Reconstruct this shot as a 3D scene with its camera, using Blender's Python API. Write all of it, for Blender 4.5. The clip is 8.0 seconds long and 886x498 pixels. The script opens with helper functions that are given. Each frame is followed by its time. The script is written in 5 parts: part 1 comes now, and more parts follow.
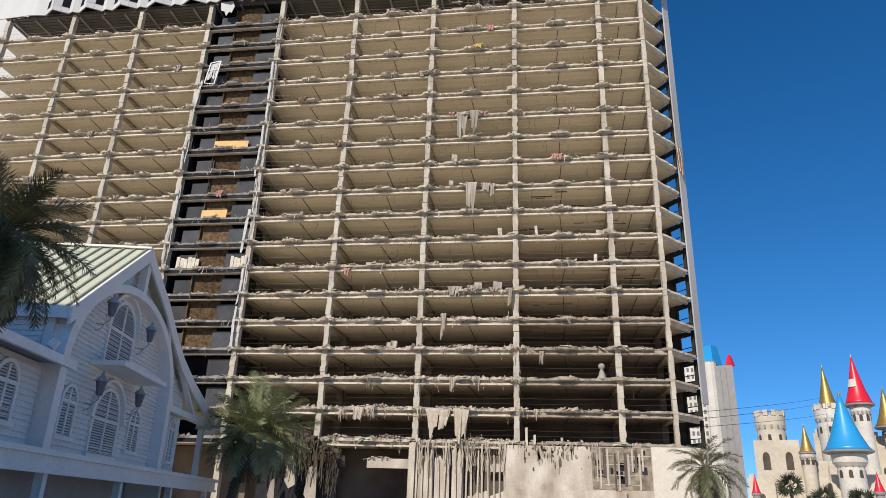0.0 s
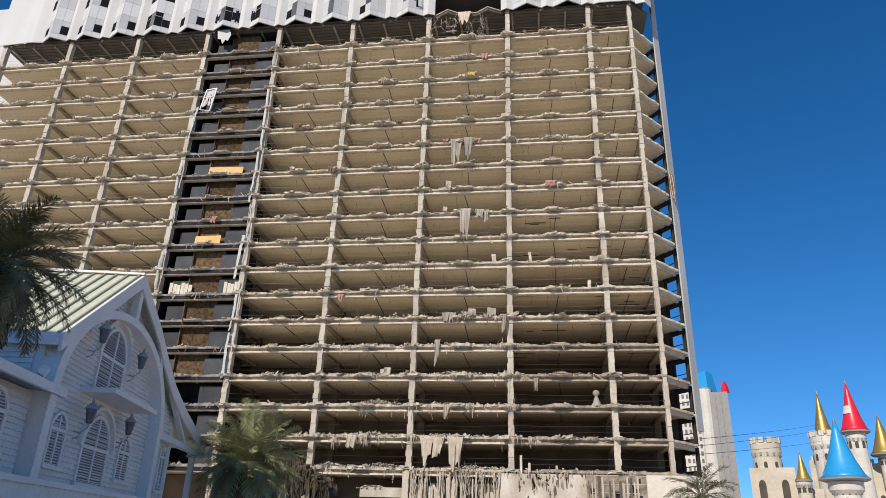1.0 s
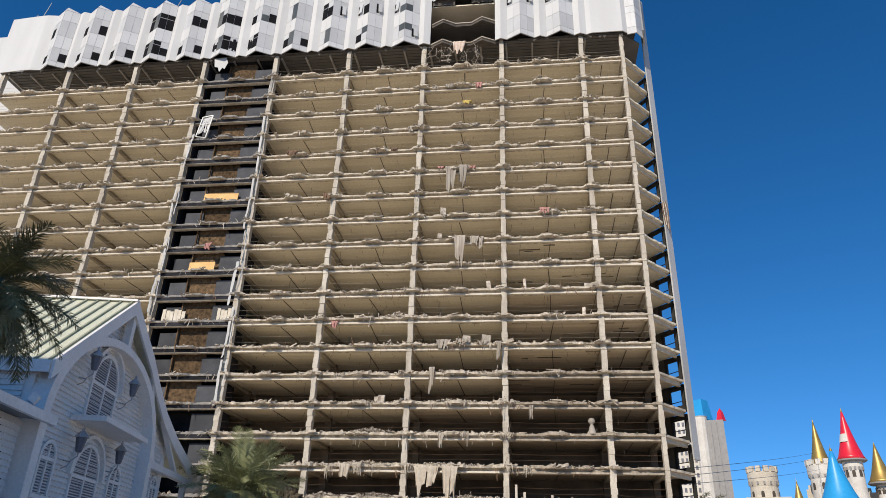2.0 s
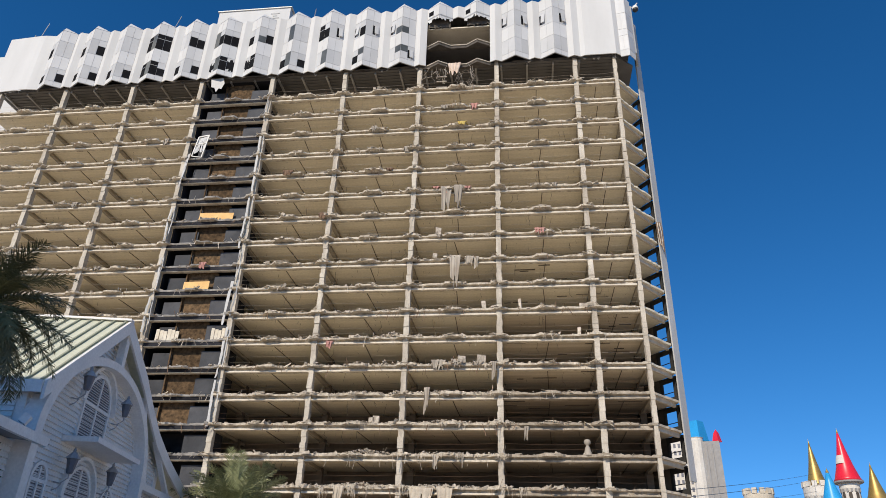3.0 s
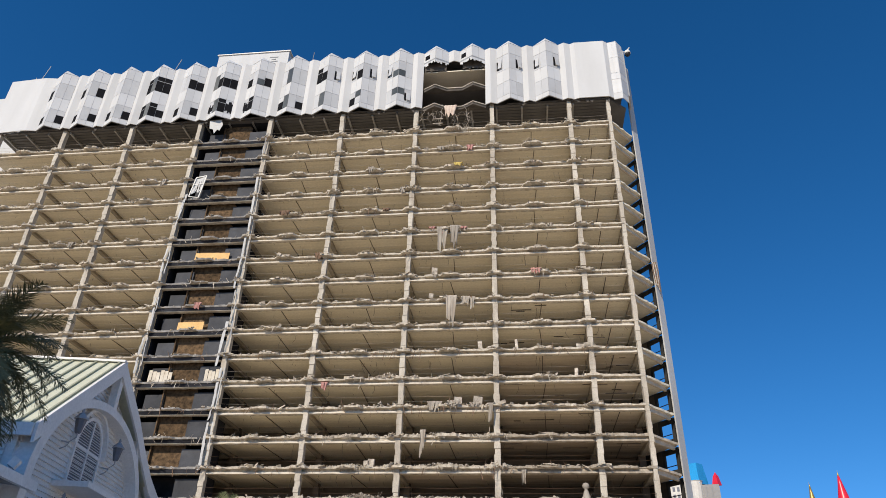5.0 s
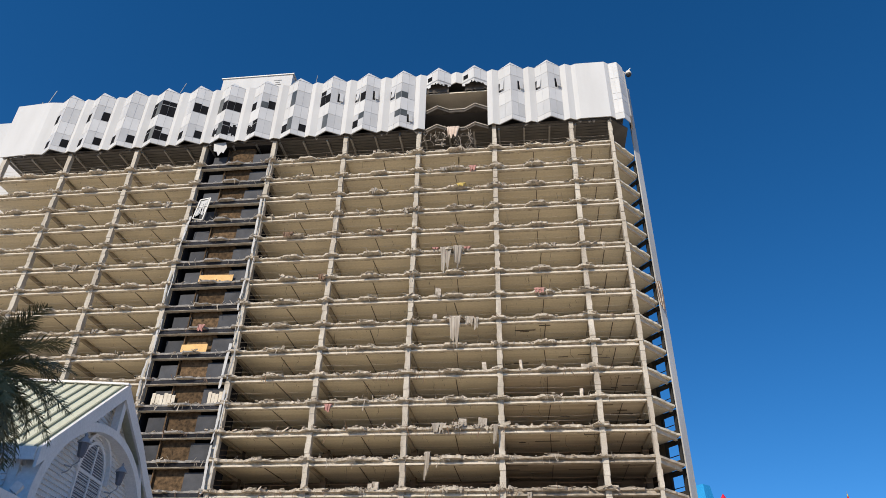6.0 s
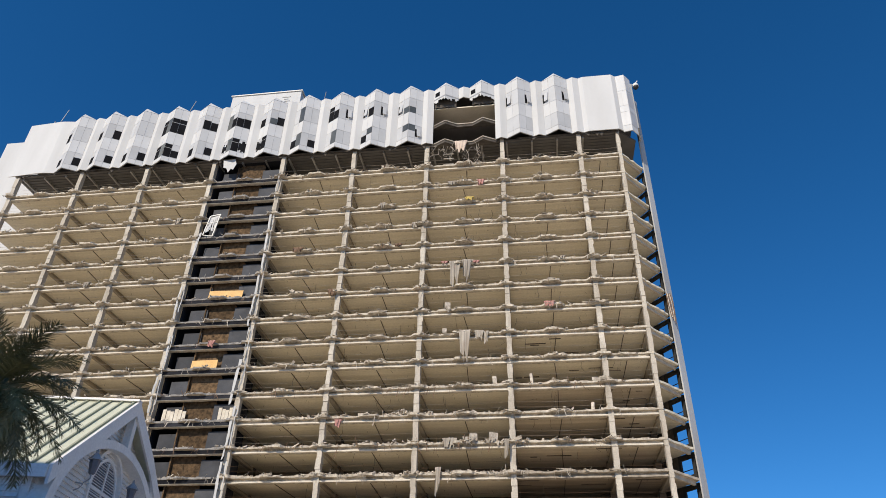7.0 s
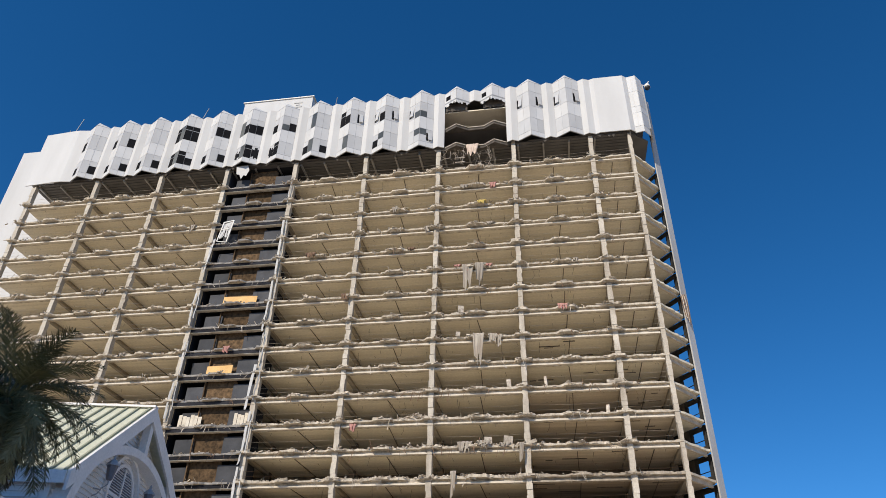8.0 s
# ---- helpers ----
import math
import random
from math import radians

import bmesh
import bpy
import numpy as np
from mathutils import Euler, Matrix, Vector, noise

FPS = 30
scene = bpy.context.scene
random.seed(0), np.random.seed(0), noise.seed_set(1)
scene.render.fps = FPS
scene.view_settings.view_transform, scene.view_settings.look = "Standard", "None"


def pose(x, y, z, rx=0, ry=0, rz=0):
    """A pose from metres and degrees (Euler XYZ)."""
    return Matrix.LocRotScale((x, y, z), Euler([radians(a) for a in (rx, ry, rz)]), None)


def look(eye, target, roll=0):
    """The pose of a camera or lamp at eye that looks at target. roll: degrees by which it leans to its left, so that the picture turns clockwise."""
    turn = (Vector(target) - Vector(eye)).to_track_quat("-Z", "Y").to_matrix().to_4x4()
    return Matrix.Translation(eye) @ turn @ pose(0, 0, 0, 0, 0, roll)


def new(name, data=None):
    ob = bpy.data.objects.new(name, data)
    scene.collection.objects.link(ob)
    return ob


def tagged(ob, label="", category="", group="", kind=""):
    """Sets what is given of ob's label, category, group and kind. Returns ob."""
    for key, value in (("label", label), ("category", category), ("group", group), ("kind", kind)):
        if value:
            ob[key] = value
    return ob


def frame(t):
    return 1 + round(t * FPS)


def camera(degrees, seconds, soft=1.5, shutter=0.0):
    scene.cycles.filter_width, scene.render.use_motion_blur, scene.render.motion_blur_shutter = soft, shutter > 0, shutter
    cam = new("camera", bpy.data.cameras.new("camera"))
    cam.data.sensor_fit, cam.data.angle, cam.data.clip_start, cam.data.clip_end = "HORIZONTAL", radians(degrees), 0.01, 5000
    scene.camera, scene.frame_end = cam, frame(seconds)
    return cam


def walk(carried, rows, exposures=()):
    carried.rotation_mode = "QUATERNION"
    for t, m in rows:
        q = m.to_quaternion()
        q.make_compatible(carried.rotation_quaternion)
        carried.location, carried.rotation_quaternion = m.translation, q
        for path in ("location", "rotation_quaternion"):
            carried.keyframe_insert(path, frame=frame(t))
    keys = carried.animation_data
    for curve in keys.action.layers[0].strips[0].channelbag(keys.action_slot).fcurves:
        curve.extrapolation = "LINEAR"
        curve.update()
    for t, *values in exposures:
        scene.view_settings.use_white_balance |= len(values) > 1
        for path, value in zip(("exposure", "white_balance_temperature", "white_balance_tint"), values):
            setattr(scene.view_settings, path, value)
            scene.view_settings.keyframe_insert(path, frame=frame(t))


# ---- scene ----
cam = camera(65.28, 8.0, soft=0.5)
PATH = [
    (0.0, 0.030, 0.072, 1.608, 111.054, -1.816, 8.004),
    (0.5, 0.040, 0.062, 1.625, 112.021, -1.731, 7.784),
    (1.0, 0.043, 0.029, 1.617, 113.205, -1.678, 7.532),
    (1.5, 0.040, 0.022, 1.612, 114.411, -1.623, 7.307),
    (3.0, 0.021, -0.012, 1.583, 117.095, -1.475, 6.672),
    (3.5, 0.000, -0.006, 1.582, 117.886, -1.452, 6.485),
    (4.0, -0.011, 0.002, 1.599, 118.689, -1.401, 6.353),
    (4.5, -0.024, -0.026, 1.590, 119.535, -1.338, 6.296),
    (6.0, -0.054, -0.040, 1.598, 122.091, -1.137, 6.758),
    (6.5, -0.058, -0.023, 1.575, 122.781, -1.098, 7.169),
    (7.0, -0.054, -0.040, 1.591, 123.236, -1.098, 7.668),
    (7.5, -0.041, -0.037, 1.598, 123.492, -1.097, 8.290),
    (8.0, -0.026, -0.053, 1.592, 123.495, -1.130, 8.915),
]
walk(cam, [(row[0], pose(*row[1:])) for row in PATH])

# ---------------------------------------------------------------- light
SUN_AZ, SUN_EL = 21.0, 33.0          # degrees left of the line from the tower to the viewer; height
world = bpy.data.worlds.new("sky")
scene.world = world
world.use_nodes = True
wn = world.node_tree
sky = wn.nodes.new("ShaderNodeTexSky")
sky.sky_type, sky.sun_disc = "NISHITA", False
sky.sun_elevation, sky.sun_rotation = radians(SUN_EL), radians(180 + SUN_AZ)
sky.altitude, sky.air_density, sky.dust_density, sky.ozone_density = 2200, 1.0, 0.0, 4.0
aim = wn.nodes.new("ShaderNodeTexCoord")
lift = wn.nodes.new("ShaderNodeMapping")             # thin dry air: little whitening at the horizon
lift.inputs["Location"].default_value = (0.0, 0.0, 0.075)
wn.links.new(aim.outputs["Generated"], lift.inputs["Vector"])
wn.links.new(lift.outputs[0], sky.inputs["Vector"])
back = wn.nodes["Background"]
back.inputs["Strength"].default_value = 0.15
deep = wn.nodes.new("ShaderNodeHueSaturation")      # clear desert air
deep.inputs["Saturation"].default_value = 1.27
wn.links.new(sky.outputs[0], deep.inputs["Color"])
wn.links.new(deep.outputs[0], back.inputs["Color"])
sun = new("sun", bpy.data.lights.new("sun", "SUN"))
sun.data.energy, sun.data.angle, sun.data.color = 4.75, radians(0.5), (1.0, 0.91, 0.78)
se, sa = radians(SUN_EL), radians(SUN_AZ)
SUN_DIR = Vector((-math.sin(sa) * math.cos(se), -math.cos(sa) * math.cos(se), math.sin(se)))
sun.matrix_world = look(SUN_DIR * 100, (0, 0, 0))
scene.view_settings.exposure = -0.04


# ---------------------------------------------------------------- materials
def mat(name, col, col2=None, rough=0.8, scale=1.0, fine=14.0, bump=0.15, metal=0.0, spread=0.5, vary=0.0, streak=0.0, grainy=0.2, stretch=None, gloss=0.5):
    """Two-scale mottled surface: large stains between col and col2, fine grain, bump; streak stretches the stains downwards."""
    m = bpy.data.materials.new(name)
    m.use_nodes = True
    nt = m.node_tree
    n, l = nt.nodes, nt.links
    bsdf = n["Principled BSDF"]
    bsdf.inputs["Roughness"].default_value, bsdf.inputs["Metallic"].default_value = rough, metal
    bsdf.inputs["Specular IOR Level"].default_value = gloss
    tc = n.new("ShaderNodeTexCoord")
    mp = n.new("ShaderNodeMapping")
    l.new(tc.outputs["Object"], mp.inputs[0])
    if streak:
        mp.inputs["Scale"].default_value = (1, 1, 1 / streak)
    if stretch:
        mp.inputs["Scale"].default_value = stretch
    big = n.new("ShaderNodeTexNoise")
    big.inputs["Scale"].default_value, big.inputs["Detail"].default_value = scale, 5
    small = n.new("ShaderNodeTexNoise")
    small.inputs["Scale"].default_value, small.inputs["Detail"].default_value = fine, 4
    l.new(mp.outputs[0], big.inputs[0])
    l.new(tc.outputs["Object"], small.inputs[0])
    ramp = n.new("ShaderNodeMapRange")
    ramp.inputs[1].default_value, ramp.inputs[2].default_value = 0.5 - spread * 0.5, 0.5 + spread * 0.5
    l.new(big.outputs[0], ramp.inputs[0])
    mix = n.new("ShaderNodeMix")
    mix.data_type = "RGBA"
    c2 = col2 or tuple(c * 0.72 for c in col)
    mix.inputs[6].default_value, mix.inputs[7].default_value = (*c2, 1), (*col, 1)
    l.new(ramp.outputs[0], mix.inputs[0])
    hsv = n.new("ShaderNodeHueSaturation")
    grain = n.new("ShaderNodeMapRange")
    grain.inputs[3].default_value, grain.inputs[4].default_value = 1 - grainy, 1 + grainy * 0.8
    l.new(small.outputs[0], grain.inputs[0])
    last = grain.outputs[0]
    if vary:
        info = n.new("ShaderNodeObjectInfo")
        vr = n.new("ShaderNodeMapRange")
        vr.inputs[3].default_value, vr.inputs[4].default_value = 1 - vary, 1 + vary
        l.new(info.outputs["Random"], vr.inputs[0])
        mul = n.new("ShaderNodeMath")
        mul.operation = "MULTIPLY"
        l.new(last, mul.inputs[0])
        l.new(vr.outputs[0], mul.inputs[1])
        last = mul.outputs[0]
    l.new(last, hsv.inputs["Value"])
    l.new(mix.outputs[2], hsv.inputs["Color"])
    l.new(hsv.outputs[0], bsdf.inputs["Base Color"])
    if bump:
        bp = n.new("ShaderNodeBump")
        bp.inputs["Strength"].default_value, bp.inputs["Distance"].default_value = bump, 0.05
        l.new(small.outputs[0], bp.inputs["Height"])
        l.new(bp.outputs[0], bsdf.inputs["Normal"])
    return m


CONCRETE = mat("bare_concrete", (0.62, 0.56, 0.46), (0.30, 0.25, 0.19), 0.9, 0.9, 8, 0.6, streak=3, spread=0.55, grainy=0.3)
BEAMSHADE = mat("shade_brown_beam", (0.36, 0.31, 0.24), (0.22, 0.19, 0.14), 0.85, 0.25, 5, 0.1)
# back walls and inner columns: the shade at depth is put into this brown
DEPTHSHADE = mat("depth_shade_dark", (0.20, 0.16, 0.12), (0.07, 0.055, 0.045), 0.9, 0.3, 4, 0.2)
SHADEBLACK = mat("shade_black", (0.035, 0.035, 0.04), (0.012, 0.012, 0.014), 0.9, 0.6, 6, 0.05, vary=0.4, gloss=0.1)
COREGREY = mat("grey_lift_panel", (0.07, 0.071, 0.077), (0.035, 0.036, 0.04), 0.85, 0.8, 6, 0.05, vary=0.3)
BROWN = mat("brown_plaster", (0.19, 0.12, 0.065), (0.04, 0.028, 0.017), 0.9, 2.8, 11, 0.5, spread=0.45, grainy=0.35, vary=0.35, gloss=0.1)
CLAD = mat("white_cladding", (0.58, 0.57, 0.55), (0.50, 0.49, 0.47), 0.8, 0.5, 3, 0.0, streak=6, vary=0.03, grainy=0.03)
CLADGREY = mat("white_glazed_panel", (0.56, 0.555, 0.545), (0.51, 0.505, 0.495), 0.6, 0.4, 3, 0.0, vary=0.06, grainy=0.03)
FILM = mat("grey_film_glass", (0.50, 0.495, 0.485), (0.44, 0.435, 0.425), 0.5, 0.5, 3, 0.0, vary=0.08, grainy=0.04)
VOID = mat("lost_pane_shade", (0.015, 0.015, 0.017), (0.008, 0.008, 0.009), 0.9, 1.0, 5, 0.1, gloss=0.05)
DECK = mat("grey_metal_deck", (0.125, 0.115, 0.105), (0.07, 0.064, 0.058), 0.6, 0.5, 6, 0.1)
STEEL = mat("dull_steel", (0.45, 0.44, 0.42), (0.28, 0.25, 0.22), 0.5, 1.0, 10, 0.1, metal=0.5)
RUST = mat("rusty_rebar", (0.24, 0.15, 0.09), (0.12, 0.07, 0.045), 0.9, 4, 20, 0.2)
PANELGREY = mat("weathered_grey_panel", (0.52, 0.51, 0.49), (0.36, 0.35, 0.33), 0.6, 0.35, 5, 0.1, streak=4)
GROUND = mat("dusty_ground", (0.68, 0.58, 0.455), (0.52, 0.44, 0.34), 0.95, 0.15, 3, 0.4)
PLASTER = mat("stained_podium_plaster", (0.60, 0.54, 0.46), (0.33, 0.265, 0.20), 0.9, 0.8, 6, 0.25, spread=0.4, streak=2.0)
RUBBLE = mat("pale_rubble", (0.66, 0.58, 0.47), (0.27, 0.22, 0.17), 0.95, 3.5, 12, 0.5, vary=0.2, spread=0.4)
CLOTH = mat("dusty_hanging_cloth", (0.44, 0.39, 0.32), (0.24, 0.20, 0.16), 0.95, 1.5, 15, 0.3, streak=4, vary=0.15)
PLY = mat("orange_plywood", (0.72, 0.45, 0.17), (0.60, 0.34, 0.11), 0.7, 1.4, 9, 0.05, vary=0.12)
TIN = mat("white_corrugated_sheet", (0.74, 0.72, 0.67), (0.58, 0.55, 0.49), 0.5, 1.0, 6, 0.05)
HWHITE = mat("white_painted_clapboard", (0.80, 0.775, 0.75), (0.70, 0.67, 0.645), 0.6, 0.6, 10, 0.05)
HTRIM = mat("white_painted_trim", (0.82, 0.795, 0.77), (0.72, 0.69, 0.665), 0.55, 0.8, 10, 0.03)
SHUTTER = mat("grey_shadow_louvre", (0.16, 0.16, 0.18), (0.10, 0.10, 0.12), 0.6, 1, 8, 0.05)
HROOF = mat("pale_green_metal_roof", (0.66, 0.655, 0.50), (0.58, 0.575, 0.43), 0.45, 0.4, 6, 0.03)
HGREYROOF = mat("grey_shingle_roof", (0.30, 0.31, 0.33), (0.22, 0.23, 0.25), 0.85, 1.2, 10, 0.3)
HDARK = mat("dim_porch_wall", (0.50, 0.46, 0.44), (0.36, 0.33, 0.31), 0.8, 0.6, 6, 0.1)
FROND = mat("palm_frond_green", (0.17, 0.17, 0.08), (0.08, 0.085, 0.038), 0.5, 1.5, 8, 0.0, vary=0.3)
# paler copy of the frond green for one palm, its sunlit look in the colour
SUNFROND = mat("sunlit_frond_green", (0.34, 0.345, 0.18), (0.17, 0.185, 0.08), 0.45, 1.5, 8, 0.0, vary=0.3)
# thatch colour darkened to carry the shadow over the collapsed canopy
FRONDDRY = mat("dry_palm_thatch", (0.13, 0.10, 0.06), (0.035, 0.027, 0.017), 0.9, 1.5, 8, 0.0)
BARK = mat("palm_bark", (0.13, 0.10, 0.07), (0.06, 0.045, 0.03), 0.95, 3, 12, 0.6)
CASTLE = mat("cream_castle_render", (0.62, 0.555, 0.45), (0.46, 0.395, 0.30), 0.85, 0.12, 1.2, 0.1, streak=0.5)
CASTLEWHITE = mat("white_castle_render", (0.66, 0.62, 0.55), (0.54, 0.49, 0.42), 0.8, 0.15, 1.2, 0.1)
GOLD = mat("gold_spire_metal", (0.50, 0.34, 0.11), (0.34, 0.22, 0.06), 0.45, 0.3, 2, 0.02, metal=0.6)
RED = mat("red_spire_paint", (0.74, 0.02, 0.04), (0.60, 0.015, 0.03), 0.35, 0.2, 2, 0.02)
BLUE = mat("blue_spire_paint", (0.03, 0.33, 0.66), (0.025, 0.27, 0.56), 0.35, 0.2, 2, 0.02)
GREYRENDER = mat("grey_render", (0.30, 0.285, 0.27), (0.25, 0.235, 0.22), 0.8, 0.05, 0.8, 0.05)
# castle windows are flat plates; this brown holds the shade of a recess
CASTLEDARK = mat("recess_shade_brown", (0.10, 0.08, 0.06), (0.05, 0.04, 0.03), 0.9, 0.5, 3, 0.0)
TORN = mat("torn_brown_membrane", (0.12, 0.10, 0.08), (0.05, 0.042, 0.035), 0.95, 2, 9, 0.3)
TATTER = mat("pale_dust_fibre", (0.55, 0.48, 0.38), (0.36, 0.30, 0.23), 0.95, 2.0, 12, 0.3)
LAMPGREY = mat("weathered_grey_iron", (0.42, 0.42, 0.43), (0.30, 0.30, 0.31), 0.6, 2, 9, 0.1)
BLACK = mat("black_rubber", (0.02, 0.02, 0.02), (0.012, 0.012, 0.012), 0.5, 2, 8, 0.05)


# ---------------------------------------------------------------- mesh helpers
class Geo:
    """Gathers boxes, prisms, tubes and free quads into one mesh."""

    def __init__(self):
        self.v, self.f, self.mi = [], [], []

    def add(self, verts, faces):
        k = len(self.v)
        self.v += [tuple(p) for p in verts]
        self.f += [tuple(i + k for i in q) for q in faces]
        return self

    def box(self, x0, x1, y0, y1, z0, z1, m=None):
        p = [Vector(c) for c in ((x0, y0, z0), (x1, y0, z0), (x1, y1, z0), (x0, y1, z0), (x0, y0, z1), (x1, y0, z1), (x1, y1, z1), (x0, y1, z1))]
        if m:
            p = [m @ c for c in p]
        return self.add(p, [(0, 3, 2, 1), (4, 5, 6, 7), (0, 1, 5, 4), (1, 2, 6, 5), (2, 3, 7, 6), (3, 0, 4, 7)])

    def prism(self, poly, z0, z1, m=None):
        """An upright prism over a plan polygon, counter-clockwise."""
        n = len(poly)
        p = [Vector((x, y, z0)) for x, y in poly] + [Vector((x, y, z1)) for x, y in poly]
        if m:
            p = [m @ c for c in p]
        return self.add(p, [tuple(reversed(range(n))), tuple(range(n, 2 * n))] + [(i, (i + 1) % n, n + (i + 1) % n, n + i) for i in range(n)])

    def plate(self, poly, y0, y1):
        """A plate over a polygon in x and z, from y0 to y1."""
        n = len(poly)
        p = [(x, y0, z) for x, z in poly] + [(x, y1, z) for x, z in poly]
        return self.add(p, [tuple(range(n)), tuple(reversed(range(n, 2 * n)))] + [(i, n + i, n + (i + 1) % n, (i + 1) % n) for i in range(n)])

    def band(self, inner, outer, y0, y1):
        """A band between two lines in x and z, from y0 to y1."""
        n = len(inner)
        v = [p for (a, za), (b, zb) in zip(inner, outer) for p in ((a, y0, za), (b, y0, zb), (b, y1, zb), (a, y1, za))]
        f = [(4 * i + k, 4 * i + 4 + k, 4 * i + 4 + (k + 1) % 4, 4 * i + (k + 1) % 4) for i in range(n - 1) for k in range(4)]
        return self.add(v, f + [(0, 1, 2, 3), (4 * n - 1, 4 * n - 2, 4 * n - 3, 4 * n - 4)])

    def tube(self, path, r, n=5, r1=None):
        r1 = r if r1 is None else r1
        path = [Vector(p) for p in path]
        rings = []
        for i, p in enumerate(path):
            d = (path[min(i + 1, len(path) - 1)] - path[max(i - 1, 0)]).normalized()
            a = d.orthogonal().normalized()
            b = d.cross(a)
            q = r + (r1 - r) * i / max(1, len(path) - 1)
            rings.append([p + (a * math.cos(t) + b * math.sin(t)) * q for t in (2 * math.pi * k / n for k in range(n))])
        faces = [(i * n + k, i * n + (k + 1) % n, (i + 1) * n + (k + 1) % n, (i + 1) * n + k) for i in range(len(path) - 1) for k in range(n)]
        faces += [tuple(reversed(range(n))), tuple(range((len(path) - 1) * n, len(path) * n))]
        return self.add([p for ring in rings for p in ring], faces)

    def lathe(self, profile, n=24, at=(0, 0, 0)):
        """A turned body: profile of (radius, height)."""
        v = [(at[0] + r * math.cos(2 * math.pi * k / n), at[1] + r * math.sin(2 * math.pi * k / n), at[2] + z) for r, z in profile for k in range(n)]
        f = [(i * n + k, i * n + (k + 1) % n, (i + 1) * n + (k + 1) % n, (i + 1) * n + k) for i in range(len(profile) - 1) for k in range(n)]
        f += [tuple(reversed(range(n))), tuple(range((len(profile) - 1) * n, len(profile) * n))]
        return self.add(v, f)

    def rock(self, at, size, rng):
        """A rough lump."""
        sx, sy, sz = (size * q * rng.uniform(0.7, 1.3) for q in (rng.choice((0.5, 0.9, 1.6)), rng.choice((0.4, 0.8, 1.2)), rng.choice((0.15, 0.3, 0.6))))
        m = pose(*at, rng.uniform(-40, 40), rng.uniform(-40, 40), rng.uniform(0, 180))
        k = len(self.v)
        self.box(-sx / 2, sx / 2, -sy / 2, sy / 2, -sz / 2, sz / 2, m)
        for i in range(k, len(self.v)):
            p = Vector(self.v[i])
            self.v[i] = tuple(p + Vector([rng.uniform(-0.3, 0.3) * size for _ in range(3)]))
        return self

    def mesh(self, name, material, smooth=False):
        me = bpy.data.meshes.new(name)
        me.from_pydata(self.v, [], self.f)
        for m in material if isinstance(material, tuple) else (material,):
            me.materials.append(m)
        if self.mi:
            me.polygons.foreach_set("material_index", self.mi)
        if smooth:
            me.polygons.foreach_set("use_smooth", [True] * len(me.polygons))
        me.update()
        return me


def part(name, geo, material, parent, label="", smooth=False):
    ob = new(name, geo if isinstance(geo, bpy.types.Mesh) else geo.mesh(name, material, smooth))
    ob.parent = parent
    return tagged(ob, label)


def thing(name, label, category, m=None, group="", kind=""):
    ob = tagged(new(name), label, category, group, kind)
    ob.matrix_basis = m or Matrix.Identity(4)
    return ob


def solid(name, geo, material, label, category, m=None, group="", kind="", smooth=False):
    ob = tagged(new(name, geo.mesh(name, material, smooth)), label, category, group, kind)
    ob.matrix_basis = m or Matrix.Identity(4)
    return ob


# ---------------------------------------------------------------- ground
g = Geo()
g.box(-2500, 2500, -2500, 2500, -1, 0)
solid("ground", g, GROUND, "dusty pale ground around the demolition site", "ground", kind="structure")

# ---------------------------------------------------------------- tower
D, S, X0, H = 61.908, 8.964, -2.434, 2.75
ZROW = [4.941 + H * j for j in range(19)]
COLS = [X0 + S * i for i in range(-7, 2)] + [10.992]
XL, XR = COLS[0] - 0.35, COLS[-1] + 0.12
DEEP = D + 8.0
tower = thing("hotel_tower", "half-demolished concrete hotel tower stripped to its slabs, white cladding on top", "building")


def front(x):
    """How far the slab's edge stands out at x: shallow bays at the columns and half-way between."""
    out = 0.0
    for c in COLS[:-1]:
        for q, half in ((c, 0.85), (c + S / 2, 1.05)):
            if q > 8:
                continue
            out = max(out, 0.42 * min(1.0, max(0.0, (half - abs(x - q)) / 0.28)))
    return out


